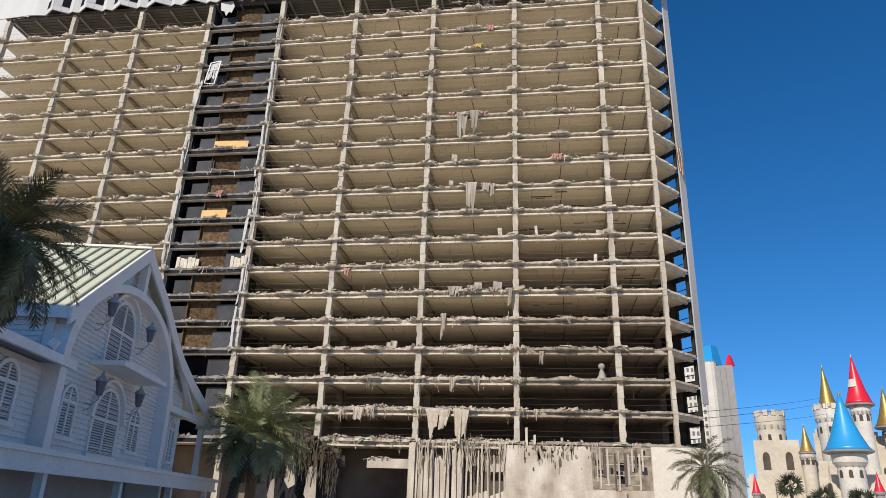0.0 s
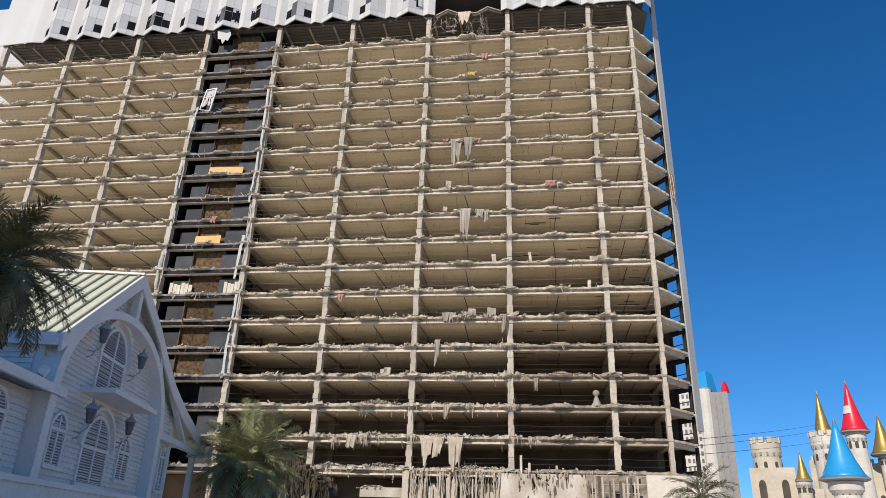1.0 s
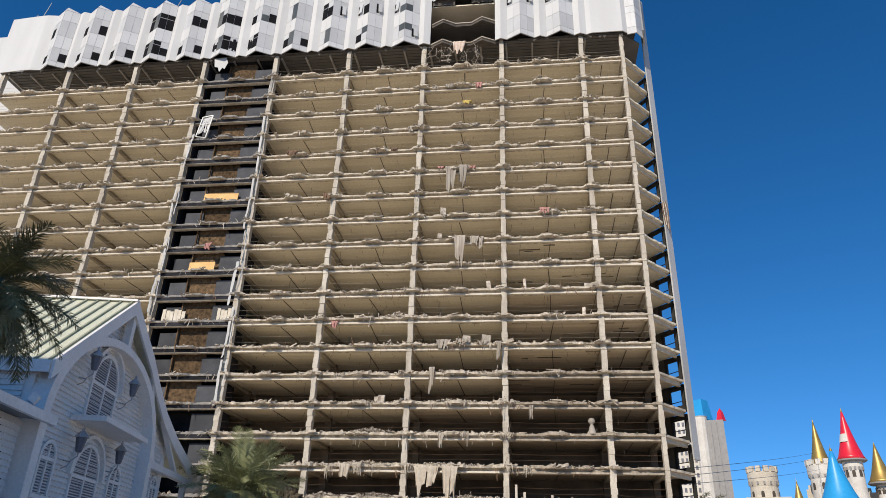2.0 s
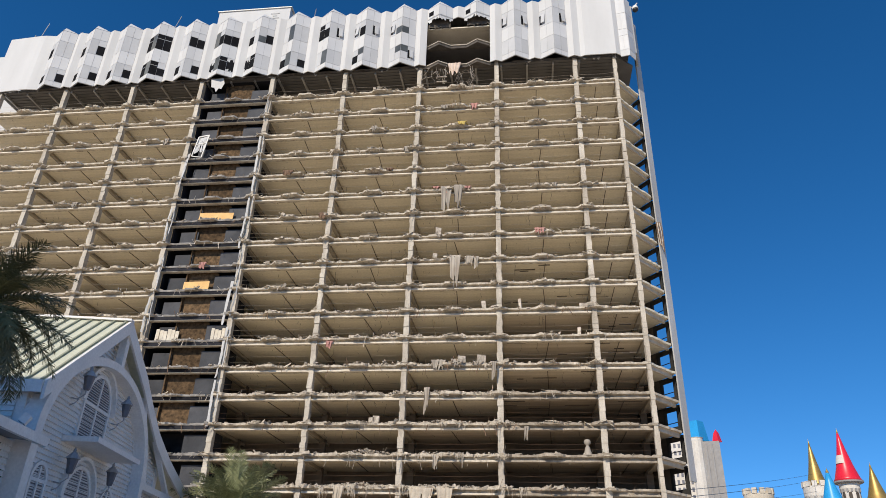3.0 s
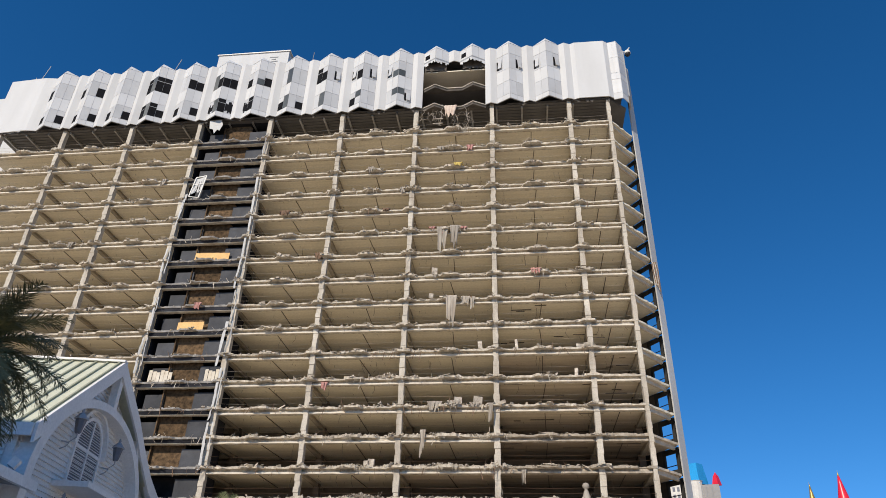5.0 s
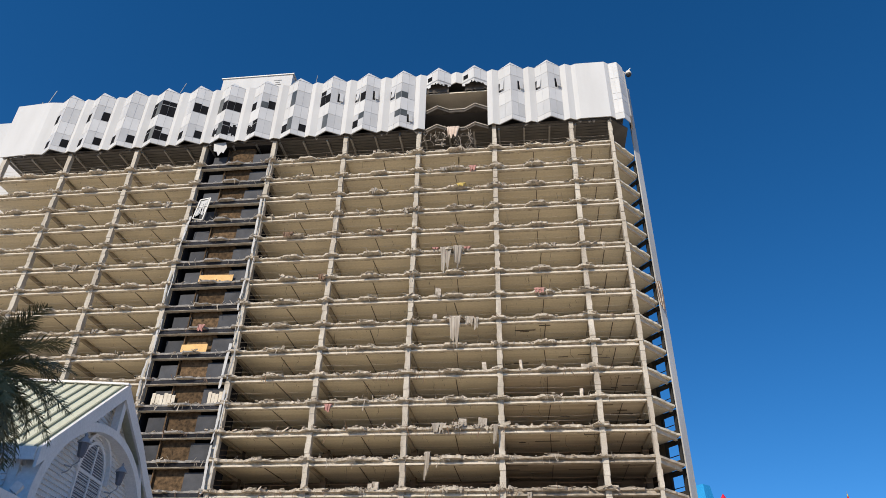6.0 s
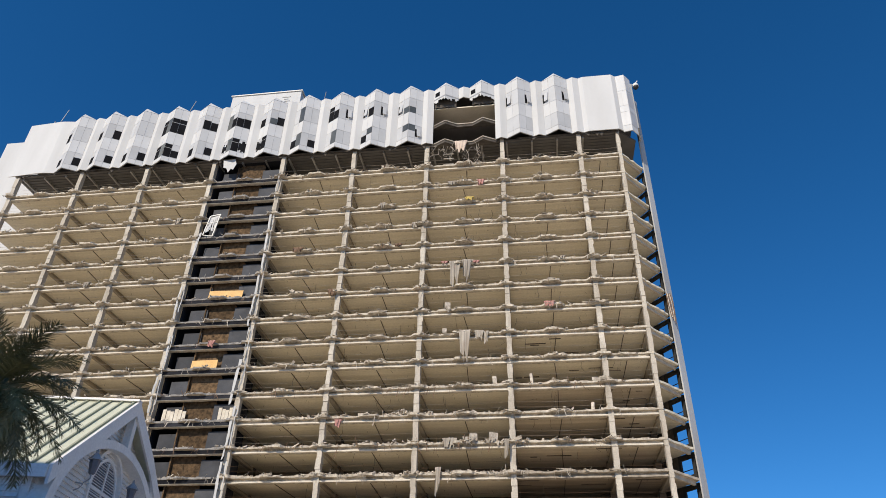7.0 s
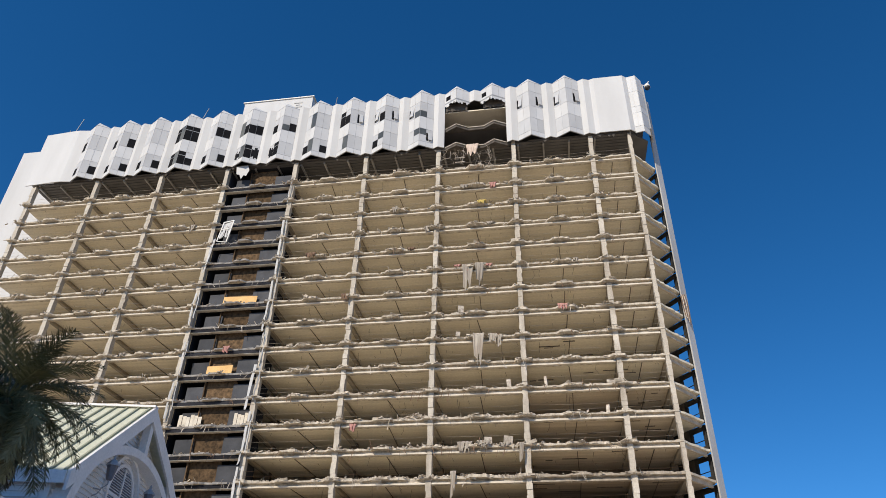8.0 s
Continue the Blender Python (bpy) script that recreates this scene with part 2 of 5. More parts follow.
def floor_slab(j):
    z = ZROW[j]
    rng = random.Random(100 + j)
    rough = 1.0 if j > 5 else 1.7
    g = Geo()
    n = int((XR - XL) / 0.2)
    rows = []
    for k in range(n + 1):
        x = XL + (XR - XL) * k / n
        if k % 4 == 0 or rng.random() < 0.15:
            chip, lift = rng.uniform(-0.05, 0.06), rng.uniform(-0.02, 0.07)
            if rng.random() < 0.08:
                chip -= rng.uniform(0.08, 0.2)
        a = chip + rng.uniform(-0.02, 0.02)
        y = D - front(x) - a * rough + (0.25 if noise.noise((x * 0.5, j * 3.7, 9)) > 0.62 else 0)
        top = z + lift * rough + rng.uniform(0, 0.025) * rough
        bot = z - 0.17 - chip * 0.3 + rng.uniform(-0.015, 0.015)
        rows.append([(x, y, top - 0.03), (x, y + 0.02, bot), (x, D + 0.6, z), (x, D + 0.6, z - 0.2), (x, DEEP, z), (x, DEEP, z - 0.2), (x, y + 0.09, top)])
    for r in rows:
        g.v += r
    for k in range(n):
        a, b = 7 * k, 7 * k + 7
        g.f += [(a, a + 1, b + 1, b), (a + 6, a, b, b + 6), (a + 2, a + 6, b + 6, b + 2), (a + 4, a + 2, b + 2, b + 4), (a + 1, a + 3, b + 3, b + 1), (a + 3, a + 5, b + 5, b + 3)]
    low = j < 5
    for k in range(n):
        x = rows[k][0][0]
        # soffit colour steps darker by storey and bay, holding the dimmer light there
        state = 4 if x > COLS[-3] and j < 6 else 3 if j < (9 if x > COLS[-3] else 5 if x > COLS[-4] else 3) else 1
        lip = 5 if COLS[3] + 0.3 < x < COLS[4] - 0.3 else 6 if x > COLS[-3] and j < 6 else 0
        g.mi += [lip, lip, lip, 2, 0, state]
    part("floor_slab", g, (EDGE, BOARDED, DIMTOP if low else SLAB, DIMSOFFIT, DARKSOFFIT, GREYEDGE, DIRTYEDGE), tower)
    g = Geo()
    n = 9
    rim = []
    for k in range(n + 1):
        e = rng.uniform(-0.05, 0.05)
        rim.append((XR + (13.75 - XR) * k / n + e, D + 0.1 + 2.95 * k / n - e))
    g.prism([(XR, D + 0.1)] + rim[1:] + [(13.75, D + 3.7), (XR, D + 7.7)], z - 0.2, z)
    part("corner_slab", g, DIMSOFFIT if j < 6 else BOARDED, tower)
    g = Geo().prism([(XR + 0.15, D + 0.55), (13.55, D + 3.3), (13.4, D + 3.5), (XR, D + 0.75)], z - 0.58, z - 0.2)
    part("corner_beam", g, DIMSOFFIT, tower)
    # edge beam, bay by bay
    for c0, c1 in zip(COLS[:-1], COLS[1:]):
        g = Geo()
        m = max(2, int((c1 - c0) / 0.5))
        lo = [z - 0.60 + 0.02 * rng.uniform(-1, 1) for _ in range(m + 1)]
        pts = [(c0 + 0.25 + (c1 - c0 - 0.5) * k / m, lo[k]) for k in range(m + 1)]
        g.plate(pts + [(c1 - 0.25, z - 0.16), (c0 + 0.25, z - 0.16)], D + 0.38, D + 0.6)
        dirty = c0 > COLS[-4] + 1 and j < 6
        beam = part("edge_beam", g, DIRTYEDGE if dirty else EDGE, tower)
        lip = [(c0 + 0.26 + (c1 - c0 - 0.52) * k / m, z - 0.575 + rng.uniform(-0.012, 0.012)) for k in range(m + 1)]
        top = [(q[0], z - 0.43 + rng.uniform(-0.012, 0.012)) for q in reversed(lip)]
        part("beam_lip", Geo().plate(lip + top, D + 0.12, D + 0.385), DIRTYEDGE if dirty else LIP, beam)


EDGE = mat("broken_slab_edge", (0.78, 0.69, 0.55), (0.22, 0.175, 0.125), 0.92, 2.2, 9, 0.8, spread=0.6, grainy=0.35)
DIMSOFFIT = mat("dim_brown_soffit", (0.62, 0.525, 0.40), (0.42, 0.345, 0.255), 0.9, 1.0, 6, 0.2, stretch=(0.08, 1.6, 1))
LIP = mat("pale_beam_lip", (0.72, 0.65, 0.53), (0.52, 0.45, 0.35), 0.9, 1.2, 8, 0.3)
DARKSOFFIT = mat("dimmest_brown_soffit", (0.36, 0.295, 0.22), (0.19, 0.15, 0.11), 0.95, 1.0, 6, 0.2, stretch=(0.08, 1.6, 1))
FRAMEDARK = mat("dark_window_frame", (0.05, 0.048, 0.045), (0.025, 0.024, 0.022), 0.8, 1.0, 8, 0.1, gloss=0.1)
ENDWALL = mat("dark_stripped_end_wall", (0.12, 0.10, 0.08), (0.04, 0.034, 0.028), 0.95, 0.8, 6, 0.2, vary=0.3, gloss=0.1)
GREYEDGE = mat("grey_core_slab_edge", (0.40, 0.37, 0.33), (0.13, 0.12, 0.11), 0.9, 1.6, 9, 0.5, spread=0.6, grainy=0.3)
DIRTYEDGE = mat("dirty_brown_slab_edge", (0.50, 0.425, 0.33), (0.18, 0.145, 0.105), 0.92, 1.8, 9, 0.7, spread=0.6, grainy=0.3)
SCAR = mat("dark_partition_scar", (0.14, 0.11, 0.085), (0.07, 0.055, 0.045), 0.9, 1.5, 9, 0.3)
SLAB = mat("dusty_slab_concrete", (0.76, 0.675, 0.53), (0.62, 0.54, 0.41), 0.9, 0.45, 7, 0.4)
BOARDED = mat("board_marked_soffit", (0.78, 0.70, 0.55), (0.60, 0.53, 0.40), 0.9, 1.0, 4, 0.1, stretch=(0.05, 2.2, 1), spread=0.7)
# darker floor top, so that less light bounces to the soffit above
DIMTOP = mat("low_bounce_floor", (0.62, 0.53, 0.41), (0.45, 0.375, 0.28), 0.95, 0.6, 7, 0.3)
for j in range(1, 19):
    floor_slab(j)

# columns, beams that run back from them, soffits
for i, x in enumerate(COLS):
    g = Geo()
    zz = [0.0] + [z + d for z in ZROW[1:] for d in (-0.2, 0.02)] + [58.0]
    w = 0.25 if i < len(COLS) - 1 else 0.2
    rng = random.Random(i * 50)
    for a, b in zip(zz[:-1], zz[1:]):
        m = 5 if b - a > 1 else 1
        for k in range(m):
            e0, e1, e2 = (rng.uniform(-0.04, 0.04) for _ in range(3))
            for z in (a + (b - a) * k / m + 0.01, a + (b - a) * (k + 1) / m - 0.01):
                g.v += [(x - w + e0, D + 0.02 + e2, z), (x + w + e1, D + 0.02 + e2, z), (x + w, D + 0.6, z), (x - w, D + 0.6, z)]
    q = len(g.v) // 4
    g.f = [(4 * k + i, 4 * k + (i + 1) % 4, 4 * k + 4 + (i + 1) % 4, 4 * k + 4 + i) for k in range(q - 1) for i in range(4)] + [(3, 2, 1, 0), (4 * q - 4, 4 * q - 3, 4 * q - 2, 4 * q - 1)]
    part("column", g, CONCRETE, tower)
    if x > -64:
        for z in ZROW[1:]:
            # beam coloured darker than the slab, for its shaded side
            part("cross_beam", Geo().box(x - 0.2, x + 0.2, D + 0.6, DEEP, z - 0.52, z - 0.21), BEAMSHADE, tower)
            if i < len(COLS) - 1:
                t = random.Random(int(z * 10) + i).uniform(-0.25, 0.25)
                n0, n1 = (x + S / 2 + t, x + S / 2 - t) if x < 6 else (x + S / 4, x + S / 4)
                part("partition_scar", Geo().prism([(n0 - 0.035, D + 0.7), (n0 + 0.035, D + 0.7), (n1 + 0.035, DEEP), (n1 - 0.035, DEEP)], z - 0.25, z - 0.204), SCAR, tower)
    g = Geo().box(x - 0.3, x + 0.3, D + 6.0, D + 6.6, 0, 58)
    part("inner_column", g, DEPTHSHADE, tower)
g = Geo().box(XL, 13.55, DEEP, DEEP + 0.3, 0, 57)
part("corridor_wall", g, DEPTHSHADE, tower, "stripped corridor wall, coloured dark for the shade at its depth")

# upper storeys behind the cladding
CT, CB = 66.6, 57.65
for z in (57.75, 60.75, 63.75, 66.3):
    g = Geo().prism([(XL, D + 0.1), (11.2, D + 0.1), (13.3, D + 1.9), (13.3, D + 8), (11, D + 14), (XL, D + 14)], z - 0.15, z)
    part("upper_slab", g, SLAB if z == 63.75 else DECK, tower)
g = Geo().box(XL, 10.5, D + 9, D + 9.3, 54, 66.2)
part("upper_back_wall", g, DEPTHSHADE, tower)
for k in range(25):
    x = COLS[0] + 0.55 + k * S / 3
    g = Geo().box(x - 0.1, x + 0.1, D + 0.3, D + 9, 57.32, 57.6)
    part("steel_joist", g, STEEL, tower)


for k in range(16):
    y = D + 0.5 + k * 0.53
    part("deck_rib", Geo().box(XL + 0.3, 10.9, y, y + 0.16, 57.52, 57.59), DECK, tower)
rng = random.Random(12)
for k in range(26):
    x0 = XL + k * 2.95
    if -11 < x0 < -2.5:
        continue
    n = 12
    pts = [(x0 + 2.9 * i / n, 57.62 - rng.uniform(0.0, 0.16) - (rng.uniform(0.1, 0.5) if rng.random() < 0.15 else 0)) for i in range(n + 1)]
    part("torn_fringe", Geo().plate(pts + [(x0 + 2.9, 57.75), (x0, 57.75)], D - 0.12, D - 0.08), TORN, tower, "ragged dark membrane below the cladding")


def polyline_wall(pts, z0, z1, thick=0.12):
    g = Geo()
    n = len(pts)
    inner = [(x, y + thick) for x, y in pts]
    for i in range(n - 1):
        g.prism([pts[i], pts[i + 1], inner[i + 1], inner[i]], z0, z1)
    return g


PY, VALLEY, PEAK = D - 0.45, D - 0.25, D - 1.15
HALF, FACE = S / 4, 1.54


def pane(parent, a, b, u0, u1, z0, z1, material, off=0.03, name="window_pane"):
    """A pane on the face from a to b, between the fractions u0 and u1."""
    a, b = Vector((*a, 0)), Vector((*b, 0))
    d = b - a
    nrm = Vector((d.y, -d.x, 0)).normalized() * off
    p, q = a + d * u0 + nrm, a + d * u1 + nrm
    g = Geo().prism([(p.x, p.y), (q.x, q.y), (q.x - nrm.x * 1.8, q.y - nrm.y * 1.8), (p.x - nrm.x * 1.8, p.y - nrm.y * 1.8)], z0, z1)
    return part(name, g, material, parent)


# state of the panes of each bay, upper row then lower row, left face then right face:
# . whole  V gone  v lower part gone  h upper part dark  l lower strip dark  s open sash  g dark glass  j jagged hole
PANES = ("v... v..v", "v..v v..v", ".... v..v", "VgVV VgVv", "..vv v..v", "gvvv jgVj", "v.lv jV..", ".g.. vg.v", "Vv.s .g..", "sv.s vh..", "sll. .hhs", "", "", "s..s ....", "s..s ....")


def window(bay, a, b, u0, u1, z0, z1, state, rng):
    """One pane of a bay in its state: whole, gone, half gone or with its sash hanging open."""
    h = z1 - z0
    # lost glass is a near-black plate, painted for the shade inside
    if state == "V":
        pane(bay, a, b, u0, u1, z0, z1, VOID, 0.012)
        pane(bay, a, b, u0, u1, z0 + h * 0.68, z0 + h * 0.71, BAYFRAME, 0.03, "transom")
    elif state == "v":
        cut = z0 + h * rng.uniform(0.56, 0.66)
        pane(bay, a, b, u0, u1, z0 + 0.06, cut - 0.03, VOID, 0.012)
        pane(bay, a, b, u0, u1, cut, z1, FILM, 0.02)
    elif state == "h":
        pane(bay, a, b, u0, u1, z0, z0 + h * 0.52, FILM, 0.02)
        pane(bay, a, b, u0, u1, z0 + h * 0.54, z1, DARKGLASS, 0.014)
    elif state == "l":
        pane(bay, a, b, u0, u1, z0, z0 + h * 0.4, DARKGLASS, 0.014)
        pane(bay, a, b, u0, u1, z0 + h * 0.42, z1, FILM, 0.02)
    elif state == "g":
        pane(bay, a, b, u0, u1, z0, z1, DARKGLASS, 0.016)
    elif state == "j":
        pane(bay, a, b, u0, u1, z0, z1, FILM, 0.012)
        for i in range(5):
            t0, t1 = u0 + (u1 - u0) * i / 5, u0 + (u1 - u0) * (i + 1) / 5
            pane(bay, a, b, t0, t1, z0 + h * rng.uniform(0.0, 0.2), z0 + h * rng.uniform(0.5, 0.95), VOID, 0.02)
    elif state == "s":
        d = u1 - u0
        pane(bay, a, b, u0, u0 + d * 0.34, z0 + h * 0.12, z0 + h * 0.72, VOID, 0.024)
        pane(bay, a, b, u0, u1, z0, z1, FILM, 0.014)
        p = Vector((*a, 0)).lerp(Vector((*b, 0)), u0 + d * 0.5)
        turn = math.degrees(math.atan2(b[1] - a[1], b[0] - a[0]))
        part("open_sash", Geo().box(-0.2, 0.28, -0.025, 0.025, -h * 0.6, 0, pose(p.x, p.y - 0.05, z0 + h * 0.75, -7, 0, turn)), FILM, bay)
    else:
        pane(bay, a, b, u0, u1, z0, z1, FILM, 0.02)


def window_bay(cx, k, zb=CB):
    """A pointed bay of two faces with two storeys of windows."""
    rng = random.Random(900 + k)
    l, p, r = (cx - FACE, VALLEY), (cx, PEAK), (cx + FACE, VALLEY)
    g = polyline_wall([l, p, r], zb, CT)
    bay = part("window_bay", g, BAYFRAME, tower)
    v = [(l[0], l[1] - 0.02, CT), (p[0], p[1] - 0.03, CT), (r[0], r[1] - 0.02, CT), (cx, PEAK + 0.32, CT + 0.68), (cx, VALLEY + 0.5, CT + 0.2)]
    part("cap", Geo().add(v, [(0, 1, 3), (1, 2, 3), (0, 3, 4), (3, 2, 4)]), CLADGREY, bay)
    rows = PANES[k].split() if PANES[k] else ()
    for face, (a, b) in enumerate(((l, p), (p, r))):
        for col in range(2):
            u0, u1 = (0.012, 0.492) if col == 0 else (0.508, 0.988)
            # right face takes the greyer panel: the sun's angle is put into the colour
            skin = CLAD if face == 0 else CLADGREY
            pane(bay, a, b, u0, u1, max(zb + 0.05, 64.9), 66.55, skin, 0.02, "glazed_panel")
            if zb > 60:
                if face == 0 and col == 0:
                    pane(bay, a, b, u0 + 0.1, u1, 65.2, 65.9, VOID, 0.035)
                for i in range(4):
                    t0, t1 = u0 + (u1 - u0) * i / 4, u0 + (u1 - u0) * (i + 1) / 4
                    pane(bay, a, b, t0, t1, zb - rng.uniform(0.0, 0.5), zb + 0.06, skin, 0.02, "torn_panel")
                continue
            for (z0, z1), states in zip(((62.45, 64.85), (58.4, 60.45)), rows):
                window(bay, a, b, u0, u1, z0, z1, states[2 * face + col], rng)
            pane(bay, a, b, u0, u1, 60.49, 62.41, skin, 0.02, "spandrel")
            pane(bay, a, b, u0, u1, zb + 0.03, 58.36, skin, 0.02, "spandrel")
    if zb < 60 and k not in (13, 14):
        # broken sill and its dark lining below the bay
        n = 8
        pts = [(cx - FACE + 2 * FACE * i / n, zb - rng.uniform(0.0, 0.2)) for i in range(n + 1)]
        part("torn_sill", Geo().plate(pts + [(cx + FACE, zb + 0.05), (cx - FACE, zb + 0.05)], D - 0.28, D - 0.22), TORN, bay)
    return bay


def pier(cx, z0=CB, z1=CT):
    pts = [(cx - 0.70, VALLEY), (cx - 0.05, PY - 0.12), (cx + 0.70, VALLEY)]
    part("cladding_pier", polyline_wall(pts, z0, z1), CLAD, tower)


DARKGLASS = mat("dark_grey_glass", (0.10, 0.105, 0.10), (0.06, 0.065, 0.06), 0.3, 1, 5, 0.0, vary=0.2)
BAYFRAME = mat("grey_window_frame", (0.34, 0.34, 0.34), (0.26, 0.26, 0.26), 0.5, 1, 5, 0.0)
bays = [X0 + S * i + q * S / 4 for i in range(-7, 1) for q in (1, 3)][1:]
for k, cx in enumerate(bays):
    torn = k in (11, 12)
    window_bay(cx, k, 64.6 if torn else CB)
    if k != 12:
        pier(cx + HALF, 64.8 if k == 11 else CB)
pier(bays[12] + HALF)
part("cladding_panel", polyline_wall([(XL - 1.0, PY + 0.3), (bays[0] - HALF - 1.4, PY), (bays[0] - HALF - 0.7, PY)], CB, CT), CLAD, tower)
part("cladding_panel", polyline_wall([(bays[0] - HALF - 0.7, PY), (bays[0] - FACE, VALLEY)], CB, CT), CLAD, tower)
part("cladding_panel", polyline_wall([(bays[-1] + HALF + 0.7, VALLEY), (7.75, PY), (11.2, PY)], CB, CT), CLAD, tower)
part("cladding_panel", polyline_wall([(11.2, PY), (11.75, D - 0.05)], CB, CT), CLAD, tower)
corner = [(11.75, D - 0.05), (12.75, D - 0.25), (13.55, D + 0.75)]
bay = part("window_bay", polyline_wall(corner, CB - 0.2, CT).add([(*corner[0], CT), (*corner[1], CT), (*corner[2], CT), (12.6, D + 0.5, CT + 0.45)], [(0, 1, 3), (1, 2, 3)]), CLAD, tower)
for a, b, n in ((corner[0], corner[1], 2), (corner[1], corner[2], 1)):
    for k in range(n):
        for z0, z1, m in ((64.0, 66.4, CLADGREY), (61.5, 63.7, FILM), (60.5, 61.4, CLADGREY), (58.35, 60.4, FILM)):
            pane(bay, a, b, k / n + 0.03, (k + 1) / n - 0.03, z0, z1, m, 0.025)
part("end_wall", Geo().prism([(13.55, D + 0.75), (13.75, D + 0.85), (14.3, D + 3.6), (14.1, D + 3.7)], CB + 1, CT - 0.6), PANELGREY, tower)

# pointed slab edges in the torn opening
for z in (57.75, 60.75):
    pts = [(-10.6, D - 0.15), (-9.15, D - 0.95), (-7.8, D - 0.15), (-5.9, D - 0.15), (-4.6, D - 0.95), (-3.1, D - 0.15)]
    part("torn_slab_edge", Geo().prism(pts + [(-3.1, D + 0.3), (-10.6, D + 0.3)], z - 0.1, z), CONCRETE, tower)
    part("slab_lining", Geo().prism([(x, y + 0.12) for x, y in pts] + [(-3.1, D + 0.3), (-10.6, D + 0.3)], z - 0.45, z - 0.1), TORN, tower)
for k, (x0, x1, zt) in enumerate(((-10.6, -7.9, 64.4), (-5.9, -3.1, 64.5))):
    rng = random.Random(k)
    n = 22
    pts = [(x0 + (x1 - x0) * i / n, zt - 0.55 - 0.22 * rng.random() - 0.25 * (i % 7 == 0)) for i in range(n + 1)]
    part("torn_lining", Geo().plate(pts + [(x1, zt + 0.6), (x0, zt + 0.6)], D - 0.1, D - 0.05), TORN, tower)

# end panel of the short side
part("end_panel", Geo().prism([(13.84, D + 3.12), (13.94, D + 3.0), (14.6, D + 3.75), (14.45, D + 3.95)], 11.6, 65.7), PANELGREY, tower)
# penthouse
part("penthouse", Geo().box(-41.2, -30.9, D + 5, D + 14, 66, 74.4), CLAD, tower)

part("penthouse_coping", Geo().box(-41.4, -30.7, D + 4.85, D + 14.2, 74.4, 74.55), TIN, tower)
part("louvre_vent", Geo().box(-33.6, -32.4, D + 4.94, D + 5.0, 73.4, 73.55).box(-33.3, -32.7, D + 4.94, D + 5.0, 73.0, 73.12).box(-33.6, -32.4, D + 4.94, D + 5.0, 72.6, 72.75), BAYFRAME, tower)

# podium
part("podium_wall", Geo().box(-65, -11.4, D + 7, D + 7.4, 0, 7.4), DEPTHSHADE, tower)

# left white wing
wing = thing("neighbour_wing", "tall white clad wing beside the stripped tower", "building")
part("wall", Geo().prism([(-75.9, D + 6), (-67.2, D + 6), (-67.2, D + 26), (-84.0, D + 26)], 0, 69.8), CLAD, wing)

# ---------------------------------------------------------------- gabled house
HA = radians(-11)
HW, HN = Vector((math.sin(HA), math.cos(HA), 0)), Vector((math.cos(HA), -math.sin(HA), 0))
HM = Matrix((( HW.x, -HN.x, 0, -12 * HN.x), (HW.y, -HN.y, 0, -12 * HN.y), (0, 0, 1, 0), (0, 0, 0, 1)))
house = thing("gabled_house", "white clapboard house with arched gable and pale green metal roof", "house", HM)

YW = 0.55                                  # the wall stands this far behind the arch


def gable_top(s):
    """Height of the roof's edge at s along the gable."""
    if s < 30:
        return 12.2 - (30 - s) * 0.75
    d = abs(s - 29.95)
    pts = ((0, 12.34), (3.5, 10.68), (4.9, 9.8), (6.9, 8.75), (9.6, 7.85), (14.7, 6.6))
    for (a, za), (b, zb) in zip(pts, pts[1:]):
        if d <= b:
            return za + (zb - za) * (d - a) / (b - a)
    return 6.6


def siding(s0, s1, z0, top, step=0.19):
    """Lapped boards between s0 and s1 up to the line top(s)."""
    g = Geo()
    z = z0
    while z < 12.6:
        lo, hi = s0, s1
        n = 60
        ok = [s0 + (s1 - s0) * k / n for k in range(n + 1) if top(s0 + (s1 - s0) * k / n) > z + step * 0.6]
        if not ok:
            break
        lo, hi = ok[0], ok[-1]
        if hi - lo > 0.2:
            g.add([(lo, YW - 0.095, z), (hi, YW - 0.095, z), (hi, YW - 0.005, z + step), (lo, YW - 0.005, z + step), (lo, YW + 0.02, z), (hi, YW + 0.02, z)],
                  [(0, 1, 2, 3), (4, 5, 1, 0)])
        z += step
    return g


g = Geo().plate([(14.0, 3.05), (39.5, 3.05), (39.5, 7.7), (36.9, 8.6), (33.5, 10.5), (29.95, 12.15), (26.8, 10.0), (24.35, 8.0), (24.35, 6.0), (14.0, 6.0)], YW, YW + 0.3)
wall = part("gable_wall", g, HWHITE, house)
part("siding", siding(24.4, 39.4, 3.12, lambda s: gable_top(s) - 0.25), HWHITE, wall, "lapped white boards")
part("siding", siding(14.0, 24.2, 3.12, lambda s: 6.0), HWHITE, wall, "lapped white boards")
part("side_wall", Geo().box(39.2, 39.5, YW + 0.3, 9, 0, 7.6), HWHITE, house)
# wall coloured dimmer than the white boards, for the shade under the deck
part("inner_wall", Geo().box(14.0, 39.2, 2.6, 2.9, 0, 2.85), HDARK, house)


def arc(c, zc, rx, rz, a0=180, a1=0, n=24):
    return [(c + rx * math.cos(radians(a0 + (a1 - a0) * k / n)), zc + rz * math.sin(radians(a0 + (a1 - a0) * k / n))) for k in range(n + 1)]


# great arch with its feet, king post and braces
part("arch_trim", Geo().band([(24.8, 3.1)] + arc(30.2, 6.4, 5.4, 3.68) + [(35.6, 3.1)], [(24.3, 3.1)] + arc(30.2, 6.4, 5.9, 4.0) + [(36.1, 3.1)], -0.05, YW + 0.05), HTRIM, house)
part("king_post", Geo().box(30.15, 30.5, 0.0, 0.3, 10.3, 12.05), HTRIM, house)
